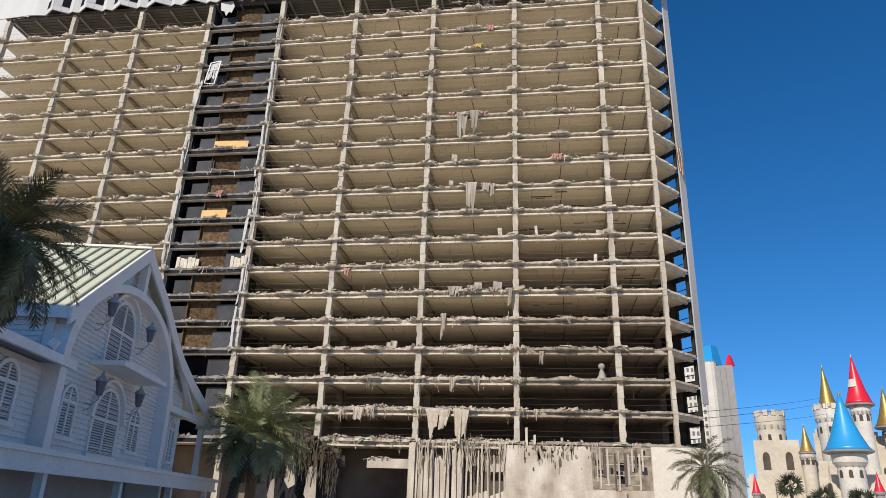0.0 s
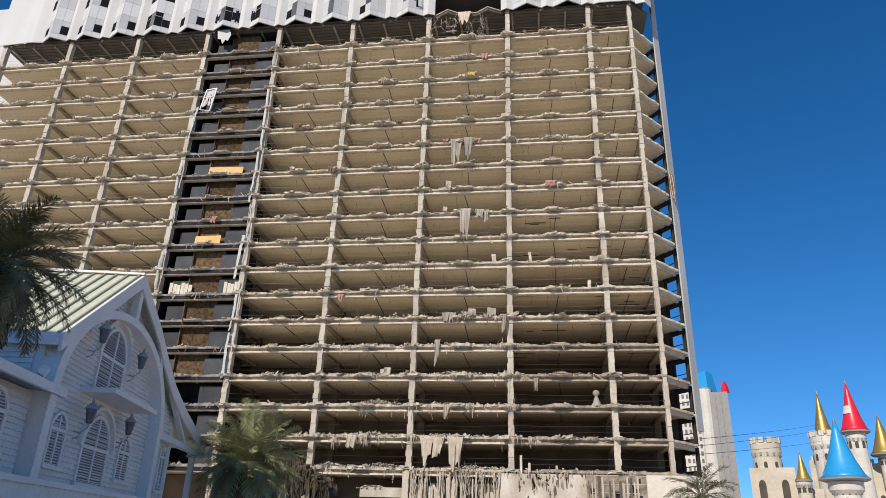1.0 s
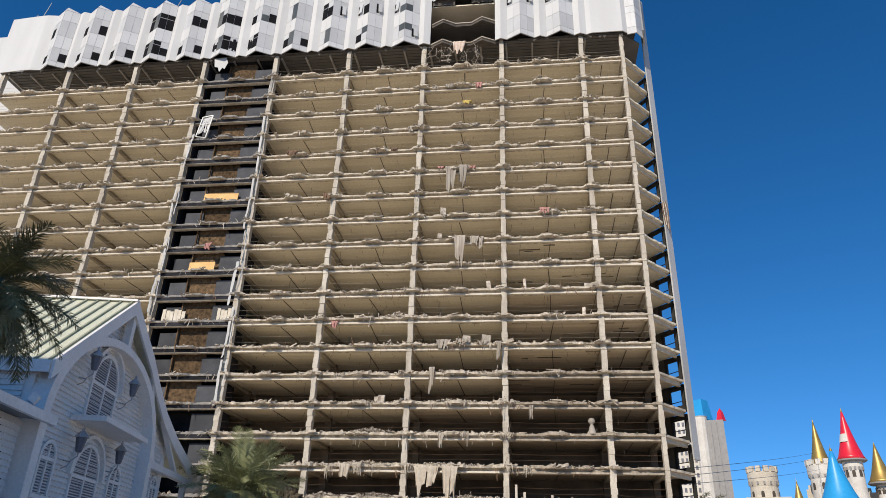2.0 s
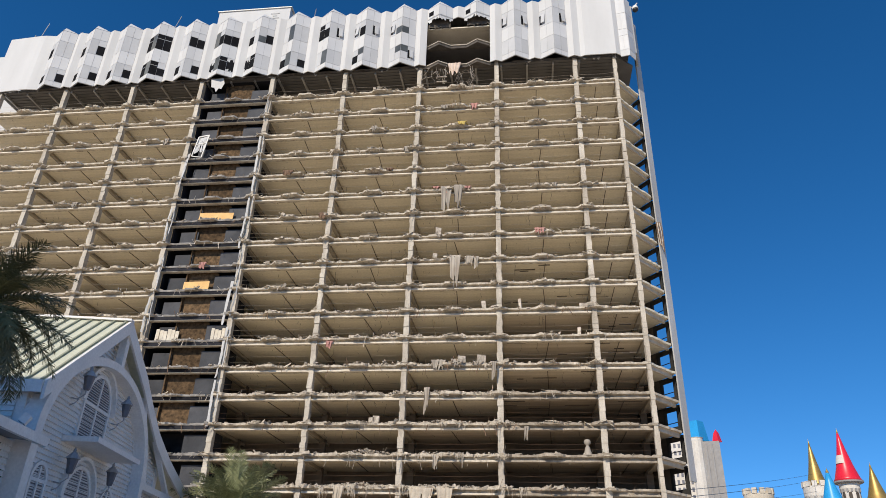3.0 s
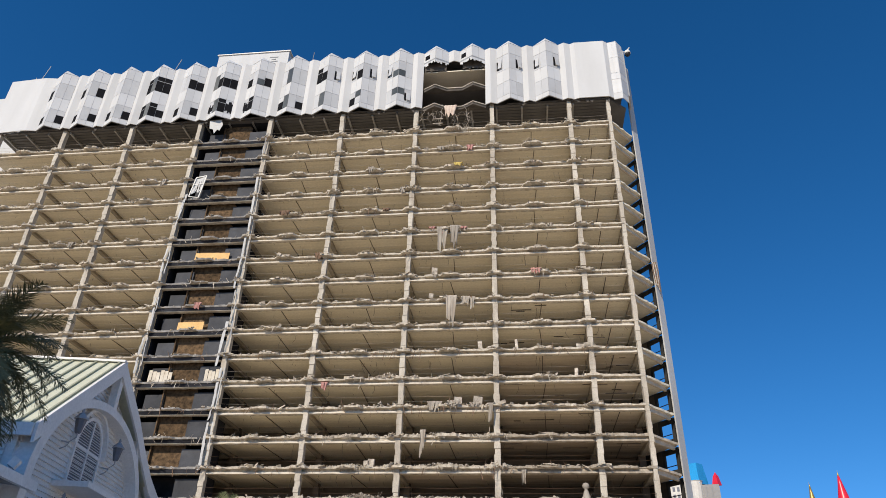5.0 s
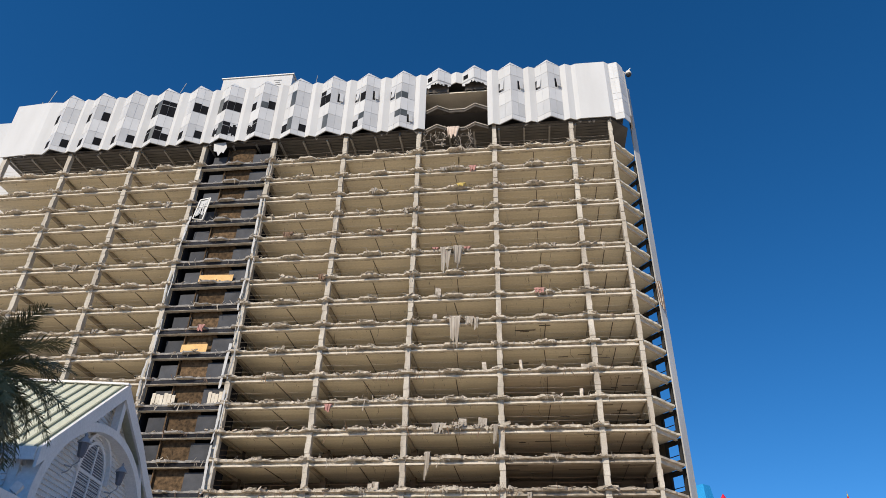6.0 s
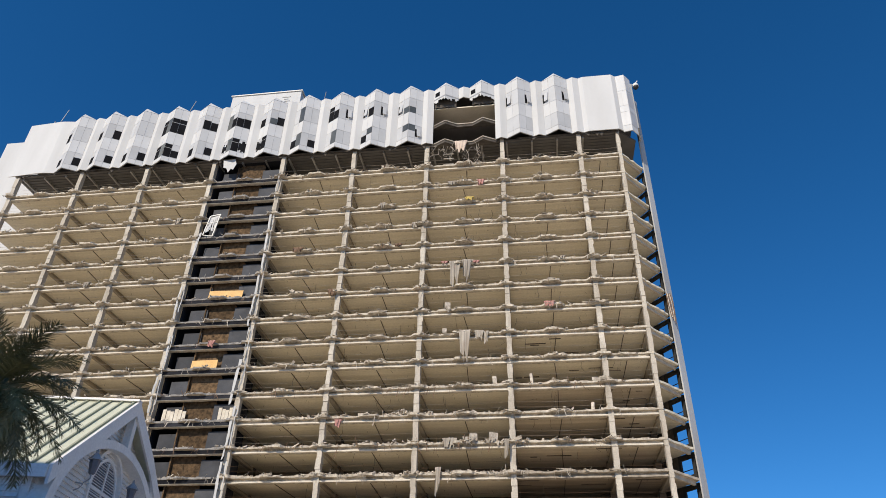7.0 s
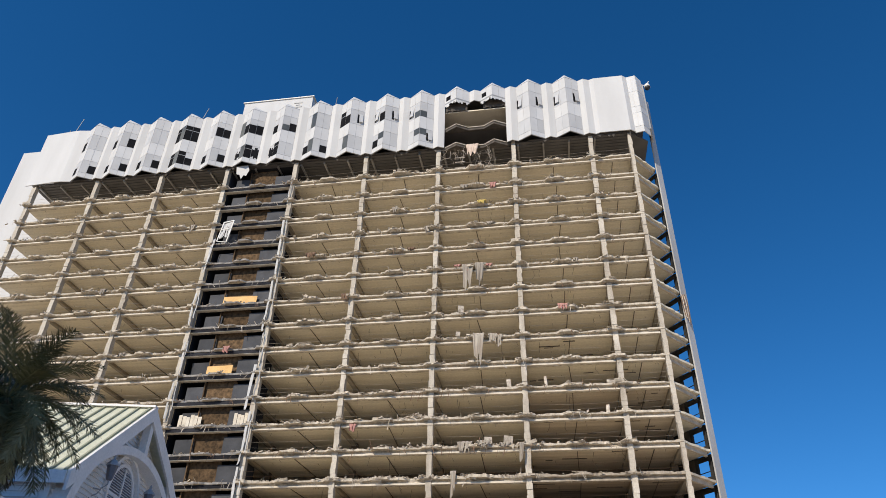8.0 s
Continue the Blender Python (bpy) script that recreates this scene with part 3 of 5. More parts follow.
part("brace", Geo().plate([(36.2, 6.3), (36.6, 6.3), (34.2, 10.0), (33.95, 10.0)], 0.0, 0.25), HTRIM, house)
part("brace", Geo().plate([(40.3, 6.35), (40.7, 6.35), (37.2, 8.4), (36.9, 8.5)], 0.0, 0.25), HTRIM, house)
part("eave_beam", Geo().box(36.1, 44.3, 0.0, 0.35, 6.1, 6.4), HTRIM, house)
part("corner_board", Geo().box(38.95, 39.55, YW - 0.08, YW, 3.05, 7.6), HTRIM, house)


LOUVRE = mat("grey_louvre_slat", (0.64, 0.63, 0.62), (0.54, 0.53, 0.52), 0.6, 1, 8, 0.0)


def arched_window(s0, s1, z0, z1, parent):
    """Louvred shutters under a round head, in a white frame."""
    c, r = (s0 + s1) / 2, (s1 - s0) / 2
    zs = z1 - r
    y = YW - 0.1
    # dark backing plate gives the shade that shows between the slats
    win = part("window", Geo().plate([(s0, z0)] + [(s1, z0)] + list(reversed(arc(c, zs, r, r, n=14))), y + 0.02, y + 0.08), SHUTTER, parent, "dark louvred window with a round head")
    w = 0.13
    part("frame", Geo().band([(s0, z0)] + arc(c, zs, r, r, n=16) + [(s1, z0)], [(s0 - w, z0 - w)] + arc(c, zs, r + w, r + w, n=16) + [(s1 + w, z0 - w)], y - 0.04, y + 0.1), HTRIM, win)
    part("mullion", Geo().box(c - 0.05, c + 0.05, y - 0.03, y + 0.03, z0, z1 - 0.05).box(s0, s1, y - 0.03, y + 0.03, zs - 0.06, zs + 0.06), HTRIM, win)
    part("sill", Geo().box(s0 - 0.25, s1 + 0.25, y - 0.12, y + 0.1, z0 - 0.2, z0 - 0.06), HTRIM, win)
    g = Geo()
    z = z0 + 0.05
    while z < z1 - 0.08:
        h = r if z < zs else math.sqrt(max(0.0, r * r - (z - zs) ** 2))
        if h > 0.1:
            g.add([(c - h, y - 0.015, z), (c + h, y - 0.015, z), (c + h, y + 0.02, z + 0.055), (c - h, y + 0.02, z + 0.055)], [(0, 1, 2, 3)])
        z += 0.1
    part("louvres", g, LOUVRE, win)


for s0, s1, z0, z1 in ((28.75, 31.15, 3.5, 6.0), (28.6, 31.1, 6.95, 9.7), (25.95, 27.0, 3.9, 5.6), (32.5, 33.65, 3.9, 5.6), (38.0, 38.85, 3.85, 5.85), (21.6, 22.75, 3.95, 5.65), (17.3, 18.6, 3.95, 5.65)):
    arched_window(s0, s1, z0, z1, house)

# balcony
balcony = part("balcony", Geo().box(27.6, 32.4, -0.8, YW, 6.68, 6.8), HTRIM, house)
part("fascia", Geo().box(27.5, 32.5, -0.88, -0.8, 6.66, 6.86).box(27.5, 27.6, -0.8, YW, 6.66, 6.86), HTRIM, balcony)


def wall_lantern(s, z):
    """A carriage lantern on a curled bracket."""
    y = YW - 0.6
    lamp = part("wall_lantern", Geo().tube([(s, YW - 0.1, z - 0.9), (s, YW - 0.35, z - 0.95), (s, y, z - 0.75), (s, y, z - 0.6)], 0.03, 5).tube([(s, YW - 0.1, z - 1.2), (s, YW - 0.3, z - 1.1), (s, YW - 0.4, z - 0.95)], 0.025, 5), LAMPGREY, house, "grey iron carriage lantern on a bracket")
    part("lantern_body", Geo().lathe([(0.09, -0.6), (0.12, -0.55), (0.2, -0.1), (0.21, -0.06)], 6, (s, y, z)), SHUTTER, lamp)
    part("lantern_roof", Geo().lathe([(0.27, -0.06), (0.24, 0.0), (0.1, 0.16), (0.05, 0.2), (0.06, 0.26), (0.015, 0.36)], 6, (s, y, z)), LAMPGREY, lamp)


def window_hood(c, zs, r):
    """A raised round moulding over a window."""
    part("window_hood", Geo().band(arc(c, zs, r, r, n=18), arc(c, zs, r + 0.14, r + 0.14, n=18), YW - 0.24, YW - 0.02), HTRIM, house)


window_hood(29.85, 8.45, 1.6)
window_hood(29.95, 4.8, 1.55)
for s, z in ((27.3, 9.15), (31.7, 9.15), (27.7, 6.1), (31.8, 6.25)):
    wall_lantern(s, z)

# roofs: main slopes with standing seams, rake boards, lower skirt roof
OV, BACK = 0.0, 13.0


def slope(sign, name):
    prof = [(30.0, 12.42)] + [(29.95 + sign * d, gable_top(29.95 + d) + 0.08) for d in ((7.0,) if sign < 0 else (1.7, 3.4, 4.8, 6.8, 8.0, 9.4, 12.0, 14.5))]
    if sign < 0:
        prof = [(30.0, 12.42), (26.9, 10.1), (24.1, 8.0)]
    g = Geo().plate(prof + [(a, z - 0.14) for a, z in reversed(prof)], OV, BACK)
    roof = part("roof_slope", g, HROOF, house, name)
    n = 26
    for k in range(n):
        y = OV + 0.1 + (BACK - OV) * k / n
        g = Geo()
        for (a, za), (b, zb) in zip(prof, prof[1:]):
            g.add([(a, y, za), (b, y, zb), (b, y + 0.07, zb), (a, y + 0.07, za), (a, y, za + 0.09), (b, y, zb + 0.09), (b, y + 0.07, zb + 0.09), (a, y + 0.07, za + 0.09)],
                  [(4, 5, 6, 7), (0, 1, 5, 4), (2, 3, 7, 6), (1, 2, 6, 5)])
        part("seam", g, SEAM, roof)
    lower = [(a, z - 0.62) for a, z in prof]
    upper = [(a, z + 0.04) for a, z in prof]
    part("rake_board", Geo().plate(lower + list(reversed(upper)), OV - 0.1, OV), HTRIM, house)
    return roof


SEAM = mat("roof_seam", (0.36, 0.37, 0.26), (0.28, 0.29, 0.2), 0.5, 0.5, 6, 0.0)
slope(-1, "pale green standing-seam metal slope in the sun")
slope(1, "pale green standing-seam metal slope")
part("ridge_cap", Geo().box(29.8, 30.2, OV - 0.1, BACK, 12.4, 12.49), HTRIM, house)
part("eave_fascia", Geo().box(24.02, 24.14, OV + 0.02, BACK, 7.6, 8.02), HTRIM, house)
part("near_side_wall", Geo().box(24.36, 24.6, YW + 0.3, 9, 3.05, 7.9), HWHITE, house)
g = Geo()
for k in range(26):
    z = 3.1 + 0.185 * k
    g.add([(24.27, YW + 0.3, z), (24.27, 9, z), (24.345, 9, z + 0.185), (24.345, YW + 0.3, z + 0.185), (24.36, YW + 0.3, z), (24.36, 9, z)], [(3, 2, 1, 0), (0, 1, 5, 4)])
part("siding", g, HWHITE, house, "lapped white boards")
# lower roof over the near wing
g = Geo().add([(13.5, -0.45, 6.1), (24.2, -0.45, 6.1), (24.2, 5.5, 6.7), (13.5, 5.5, 6.7), (13.5, -0.45, 5.95), (24.2, -0.45, 5.95), (24.2, 5.5, 6.55), (13.5, 5.5, 6.55)],
              [(0, 1, 2, 3), (7, 6, 5, 4), (0, 4, 5, 1), (1, 5, 6, 2)])
wing_roof = part("wing_roof", g, HGREYROOF, house, "grey shingled lower roof")
for k in range(22):
    t0, t1 = k / 22, (k + 0.95) / 22
    part("shingle_course", Geo().add([(13.5, -0.45 + 5.95 * t0, 6.13 + 0.6 * t0), (24.2, -0.45 + 5.95 * t0, 6.13 + 0.6 * t0), (24.2, -0.45 + 5.95 * t1, 6.11 + 0.6 * t1), (13.5, -0.45 + 5.95 * t1, 6.11 + 0.6 * t1)], [(0, 1, 2, 3)]), HGREYROOF, wing_roof)
part("wing_eave", Geo().box(13.5, 24.4, -0.55, -0.4, 5.85, 6.15), HTRIM, house)
floodlight = part("floodlight", Geo().box(-0.2, 0.2, -0.12, 0.12, -0.15, 0.15, pose(23.0, -0.3, 6.45, 30, 0, 20)).tube([(23.0, -0.2, 6.15), (23.0, -0.28, 6.4)], 0.03), HTRIM, house, "small white floodlight")
# porch
part("porch_fascia", Geo().box(13.0, 45.6, -0.35, -0.2, 2.56, 3.16), HTRIM, house)
part("porch_cornice", Geo().box(13.0, 45.8, -0.5, -0.352, 3.02, 3.2), HTRIM, house)
part("porch_moulding", Geo().box(13.0, 45.7, -0.42, -0.352, 2.46, 2.62), HTRIM, house)
part("porch_deck", Geo().box(13.0, 45.5, -0.2, 9, 2.8, 3.1), HTRIM, house)
for s in (18.4, 24.85, 31.5, 38.2, 44.8):
    part("porch_post", Geo().box(s - 0.14, s + 0.14, -0.1, 0.2, 0.3, 2.8).box(s - 0.22, s + 0.22, -0.18, 0.28, 0, 0.3).box(s - 0.2, s + 0.2, -0.16, 0.26, 2.6, 2.8), HTRIM, house)
part("upper_post", Geo().box(42.5, 42.8, 0.0, 0.3, 3.05, 6.1).box(42.4, 42.9, -0.1, 0.4, 5.9, 6.1), HTRIM, house)
part("upper_post", Geo().box(42.5, 42.8, 7.5, 7.8, 3.05, 7.0), HTRIM, house)

# ---------------------------------------------------------------- unseen block added behind the viewer to shade the porch
shade_block = thing("unseen_shade_block", "unseen plain block added behind the viewer to shade the porch", "building")
part("wall", Geo().box(-38, -20, -22, -8, 0, 28.4), GREYRENDER, shade_block)
part("parapet", Geo().box(-38.2, -19.8, -22.2, -7.8, 28.0, 28.5), CLAD, shade_block)

# ---------------------------------------------------------------- lift core between two columns
CX0, CX1 = COLS[3] + 0.25, COLS[4] - 0.25
for j in range(1, 19):
    z = ZROW[j]
    top = (ZROW[j + 1] if j < 18 else 57.7) - 0.22
    rng = random.Random(300 + j)
    # recess shade of the core is put into near-black back, sides, ceiling and floor
    part("core_back", Geo().box(CX0, CX1, D + 3.2, D + 3.4, z, top), SHADEBLACK, tower)
    part("core_side", Geo().box(CX0, CX0 + 0.15, D + 0.7, D + 3.2, z, top), SHADEBLACK, tower)
    part("core_side", Geo().box(CX1 - 0.15, CX1, D + 0.7, D + 3.2, z, top), SHADEBLACK, tower)
    part("core_ceiling", Geo().box(CX0, CX1, D + 0.55, D + 3.2, top - 0.06, top + 0.01), SHADEBLACK, tower)
    part("core_floor", Geo().box(CX0, CX1, D + 0.55, D + 3.2, z + 0.005, z + 0.03), SHADEBLACK, tower)
    e = rng.uniform(-0.15, 0.15)
    part("lift_panel", Geo().box(CX0 + 0.9 + e, CX0 + 2.9 + e, D + 0.78, D + 0.86, z + 0.03, z + 1.7), COREGREY, tower)
    part("lift_panel", Geo().box(CX1 - 2.5 + e, CX1 - 0.2, D + 0.78, D + 0.86, z + 0.03, z + 1.85), COREGREY, tower)
    if j > 3:
        a0, a1, h = CX0 + 2.75, CX1 - 2.35, top - 0.08
        pts = [(a0, z + 0.03), (a1, z + 0.03), (a1, h - 0.3), (a1 - 0.3, h), (a0 + 0.3, h), (a0, h - 0.3)]
        part("brown_recess", Geo().plate(pts, D + 1.0, D + 1.1), BROWN, tower)
        part("recess_cheek", Geo().box(a0 - 0.05, a0 + 0.07, D + 0.66, D + 1.0, z + 0.03, h - 0.3), BROWN, tower)
    # near-black strip standing for the shade under the core's slab edge
    part("core_edge", Geo().box(CX0, CX1, D + 0.06, D + 0.11, z - 0.52, z - 0.19), SHADEBLACK, tower)
for z0, z1, x0, x1 in ((23.75, 25.65, -37.3, -34.8), (23.75, 25.65, -31.4, -29.2)):
    n = 6
    sheet = thing("corrugated_sheet", "pale corrugated sheet leaning in the lift core", "sheet", group="core sheets")
    for k in range(n):
        a = x0 + (x1 - x0) * k / n
        part("strip", Geo().box(a, a + (x1 - x0) / n * 0.9, D + 0.62 + 0.04 * (k % 2), D + 0.66 + 0.04 * (k % 2), z0 - 0.02, z1 - 0.12 * (k % 3)), LIP, sheet)
for x0, x1, z0, z1, tilt in ((-35.2, -31.3, 37.4, 38.75, 1.5), (-35.3, -32.5, 29.2, 30.5, -0.5)):
    g = Geo().box(-(x1 - x0) / 2, (x1 - x0) / 2, -0.02, 0.02, 0, z1 - z0, pose((x0 + x1) / 2, D + 0.35, z0 + 0.28, -4, tilt, 0))
    sheet = solid("plywood_sheet", g, PLY, "bright orange plywood sheet closing the lift core", "plywood", group="plywood sheets")
    q = (x0 + x1) / 2
    part("painted_mark", Geo().box(-0.03, 0.03, -0.012, 0.012, 0, 0.35, pose(q, D + 0.31, z0 + 0.75, -4, 40, 0)).box(-0.03, 0.03, -0.012, 0.012, 0, 0.2, pose(q, D + 0.31, z0 + 0.85, -4, -50, 0)), SCAR, sheet)


def loose_strip(x0, z0, x1, z1, w, seed):
    """A bent strip of torn trim that hangs in front of the columns."""
    rng = random.Random(seed)
    n = 16
    g = Geo()
    for k in range(2):
        x, y = rng.uniform(-0.1, 0.1) + k * (w + 0.12), D - 0.32 - 0.12 * k
        half = (0.5 - 0.28 * k) * w
        turn, v = rng.uniform(-0.4, 0.4), []
        for i in range(n + 1):
            t = i / n
            if i % 4 == 0:
                x += rng.uniform(-0.09, 0.09)
                turn += rng.uniform(-0.35, 0.35)
            xx, h = x + x0 + (x1 - x0) * t, half * rng.uniform(0.75, 1.1)
            z = z0 + (z1 - z0) * t * (1 - 0.2 * k)
            c, q = h * math.cos(turn), h * math.sin(turn)
            v += [(xx - c, y - q, z), (xx + c, y + q, z), (xx + c, y + q + 0.03, z), (xx - c, y - q + 0.03, z)]
        g.add(v, [(4 * i + a, 4 * i + (a + 1) % 4, 4 * i + 4 + (a + 1) % 4, 4 * i + 4 + a) for i in range(n) for a in range(4)])
    solid("torn_trim_strip", g, PANELGREY, "pale torn metal trim hanging beside the lift core", "metal strip", group="torn strips")


for k, q in enumerate(((-29.35, 48.6, -29.45, 41.2, 0.24), (-29.4, 40.6, -29.5, 34.2, 0.22), (-29.45, 34.0, -29.5, 30.6, 0.2), (-29.5, 30.4, -29.7, 25.6, 0.3), (-29.4, 25.4, -29.55, 20.2, 0.3), (-29.5, 20.0, -29.55, 15.6, 0.28),
                       (-37.7, 46.6, -38.1, 42.0, 0.2), (-38.15, 39.4, -38.3, 35.4, 0.25), (-38.1, 33.4, -38.15, 29.2, 0.25), (-38.1, 28.8, -38.2, 25.0, 0.22), (-29.4, 55.0, -29.5, 51.2, 0.12))):
    loose_strip(*q, 40 + k)
# bent window frame with its torn sheet
bent = thing("bent_frame", "bent white window frame with a torn sheet hanging from a slab", "frame")
A, B, C, E = (-36.75, D - 0.5, 48.75), (-35.55, D - 0.5, 48.95), (-35.95, D - 0.52, 45.9), (-37.15, D - 0.5, 46.1)
part("rail", Geo().tube([A, B], 0.07, 4).tube([B, C], 0.08, 4).tube([C, E], 0.05, 4).tube([E, A], 0.08, 4).tube([(-36.9, D - 0.5, 47.7), (-35.7, D - 0.5, 47.9)], 0.05, 4), TIN, bent)
rng = random.Random(8)
for k in range(6):
    x, z = -36.75 + 0.19 * k, 48.6 + 0.04 * k
    n = 6
    v = [(x + q * 0.2 - 0.06 * i * (1 if k < 3 else 0.6) + rng.uniform(-0.05, 0.05), D - 0.47 + 0.05 * math.sin(i + k), z - i * rng.uniform(0.3, 0.45)) for i in range(n) for q in (0, 1)]
    part("torn_sheet", Geo().add(v, [(2 * i, 2 * i + 1, 2 * i + 3, 2 * i + 2) for i in range(n - 1)]), PANELGREY, bent)
g = Geo().plate([(-37.0, 57.5), (-35.5, 57.6), (-35.2, 56.8), (-35.5, 55.9), (-35.8, 56.1), (-36.1, 55.5), (-36.4, 56.2), (-36.8, 56.3)], D - 0.3, D - 0.26)
solid("torn_membrane", g, PANELGREY, "torn pale sheet hanging below the cladding", "sheet")

# ---------------------------------------------------------------- cables and rubble on the floors
for j in range(1, 19):
    z = ZROW[j]
    for h in (0.55, 1.05):
        for c0, c1 in zip(COLS[:-1], COLS[1:]):
            if c0 == COLS[3]:
                continue
            sag = random.Random(j * 31 + int(c0 * 3) + int(h * 9)).uniform(0.0, 0.16)
            pts = [(c0 + 0.2 + (c1 - c0 - 0.4) * k / 6, D + 0.3, z + h - sag * 4 * (k / 6) * (1 - k / 6)) for k in range(7)]
            part("safety_cable", Geo().tube(pts, 0.012, 3), RUST if j < 6 else RUBBLE, tower)


def rubble(j):
    """Chips and dangling wires along the edge of one floor."""
    rng = random.Random(500 + j)
    g, w = Geo(), Geo()
    low = j < 9
    for _ in range(260 if low else 130):
        x = rng.uniform(XL, 8.0)
        if low and rng.random() < 0.45:
            x = rng.uniform(-20, -2)
        q = rng.choice((0.06, 0.08, 0.1, 0.14, 0.2)) * (1.25 if low else 1)
        g.rock((x, D - front(x) + 0.12 + rng.uniform(0, 0.5), ZROW[j] + q * 0.5), q, rng)
    for _ in range(95 if low else 75):
        x = rng.uniform(XL, 9.0)
        y = D - front(x) - 0.05
        n = rng.uniform(0.2, 0.8) * (1.6 if low and -20 < x < -2 else 1)
        a = rng.uniform(-0.5, 0.5)
        up = rng.random() < 0.35
        z = ZROW[j] - 0.1
        w.tube([(x, y + 0.15, z), (x + a * 0.2, y - 0.08, z - 0.05), (x + a, y - 0.1, z + (n * 0.6 if up else -n))], 0.014 if rng.random() < 0.75 else 0.035, 3)
    solid("slab_rubble", g, RUBBLE, "broken concrete chips along a stripped slab edge", "rubble", kind="stuff")
    solid("bent_rebar", w, RUBBLE if j % 2 else RUST, "bent wires and bars hanging from a slab edge", "rebar", kind="stuff")


for j in range(1, 19):
    rubble(j)


def edge_shards(j):
    """Thin broken plates and bent clips left along one slab's edge, most at its bays."""
    rng = random.Random(3300 + j)
    g = Geo()
    spots = [q for c in COLS[:-1] for q in (c, c + S / 2) if q < 8]
    for _ in range(120):
        x = rng.choice(spots) + rng.gauss(0, 0.7) if rng.random() < 0.75 else rng.uniform(XL, 9)
        if CX0 < x < CX1 and rng.random() < 0.6:
            continue
        a, b, c = rng.uniform(0.06, 0.36), rng.uniform(0.04, 0.18), rng.uniform(0.008, 0.025)
        m = pose(x, D - front(x) + rng.uniform(-0.1, 0.2), ZROW[j] + rng.uniform(-0.14, 0.1), rng.gauss(0, 35), rng.gauss(0, 20), rng.gauss(0, 25))
        g.box(-a, a, -b, b, -c, c, m)
    solid("edge_shards", g, EDGE, "thin broken concrete shards along a slab edge", "rubble", kind="stuff")


for j in range(1, 19):
    edge_shards(j)


def soffit_slots(j):
    """Dark slots and broken strips in the soffits of the end bays."""
    rng = random.Random(4400 + j)
    g = Geo()
    for _ in range(5):
        x, y, a = rng.uniform(-2, 10), D + rng.uniform(1.6, 5.5), rng.uniform(0.15, 1.3)
        z = ZROW[j] - 0.2
        g.box(x - a, min(x + a, 10.7), y, y + rng.uniform(0.05, 0.16), z - 0.05, z - 0.003)
    solid("soffit_slots", g, SCAR, "dark slots and broken strips in a bare soffit", "slots", kind="stuff")


for j in range(5, 11):
    soffit_slots(j)


def hangers(j):
    """Short rods and hooks left in the soffit of one floor."""
    rng = random.Random(1500 + j)
    g = Geo()
    for _ in range(50):
        x, y, z = rng.uniform(XL, 10.5), D + rng.uniform(0.7, 5.5), ZROW[j] - 0.19
        if CX0 < x < CX1:
            continue
        n = rng.uniform(0.1, 0.42)
        g.tube([(x, y, z), (x + rng.uniform(-0.1, 0.25), y, z - n)], 0.014, 3)
    for _ in range(7):
        x, y = rng.uniform(-26, 8), D + rng.uniform(0.9, 3)
        n = rng.uniform(0.6, 1.6)
        g.tube([(x, y, ZROW[j] - 0.2), (x + rng.uniform(-0.2, 0.2), y, ZROW[j] - 0.2 - n * 0.6), (x + rng.uniform(-0.3, 0.3), y, ZROW[j] - 0.2 - n)], 0.016, 3)
    solid("ceiling_hanger", g, SCAR, "short dark hanger rods left in a bare soffit", "hangers", kind="stuff")


for j in range(2, 19):
    hangers(j)


def hanging_cloth(x, z, w, h, seed, material=CLOTH, tails=2):
    """A dusty sheet draped over a slab edge, with folds and torn tails."""
    rng = random.Random(seed)
    nx, nz = 14, 12
    lens = []
    for i in range(nx + 1):
        if i % 2 == 0 or i == nx // 2 + 1:
            tail = h * rng.uniform(0.55, 1.0)
        lens.append(tail * rng.uniform(0.93, 1.0))
    ph = rng.uniform(0, 6)
    v = []
    for lay in (0, 0.02):
        for i in range(nx + 1):
            for k in range(nz + 1):
                t = k / nz
                fold = 0.10 * math.sin(i * 1.7 + ph + t) * (0.3 + t)
                xx = x + w * (i / nx - 0.5) * (1 - 0.25 * t) + 0.06 * math.sin(3 * t + i)
                v.append((xx, D - front(x) - 0.13 - fold + lay + (0.35 * (1 - t * 8) if k < 1 else 0), z - lens[i] * t))
    s = (nx + 1) * (nz + 1)
    f = []
    for i in range(nx):
        if tails > 1 and i in (nx // 2,):
            rows = range(nz // 3)
        else:
            rows = range(nz)
        for k in rows:
            a = i * (nz + 1) + k
            f += [(a, a + 1, a + nz + 2, a + nz + 1), (s + a, s + a + nz + 1, s + a + nz + 2, s + a + 1)]
    g = Geo()
    g.add(v, f)
    solid("hanging_cloth", g, material, "dusty torn curtain draped over a slab edge", "cloth", group="hanging cloths", smooth=True)


TARP = mat("dusty_pink_tarpaulin", (0.66, 0.53, 0.43), (0.48, 0.37, 0.29), 0.9, 2, 10, 0.3)
PINK = mat("faded_pink_insulation", (0.52, 0.26, 0.22), (0.38, 0.2, 0.17), 0.95, 2, 12, 0.3)
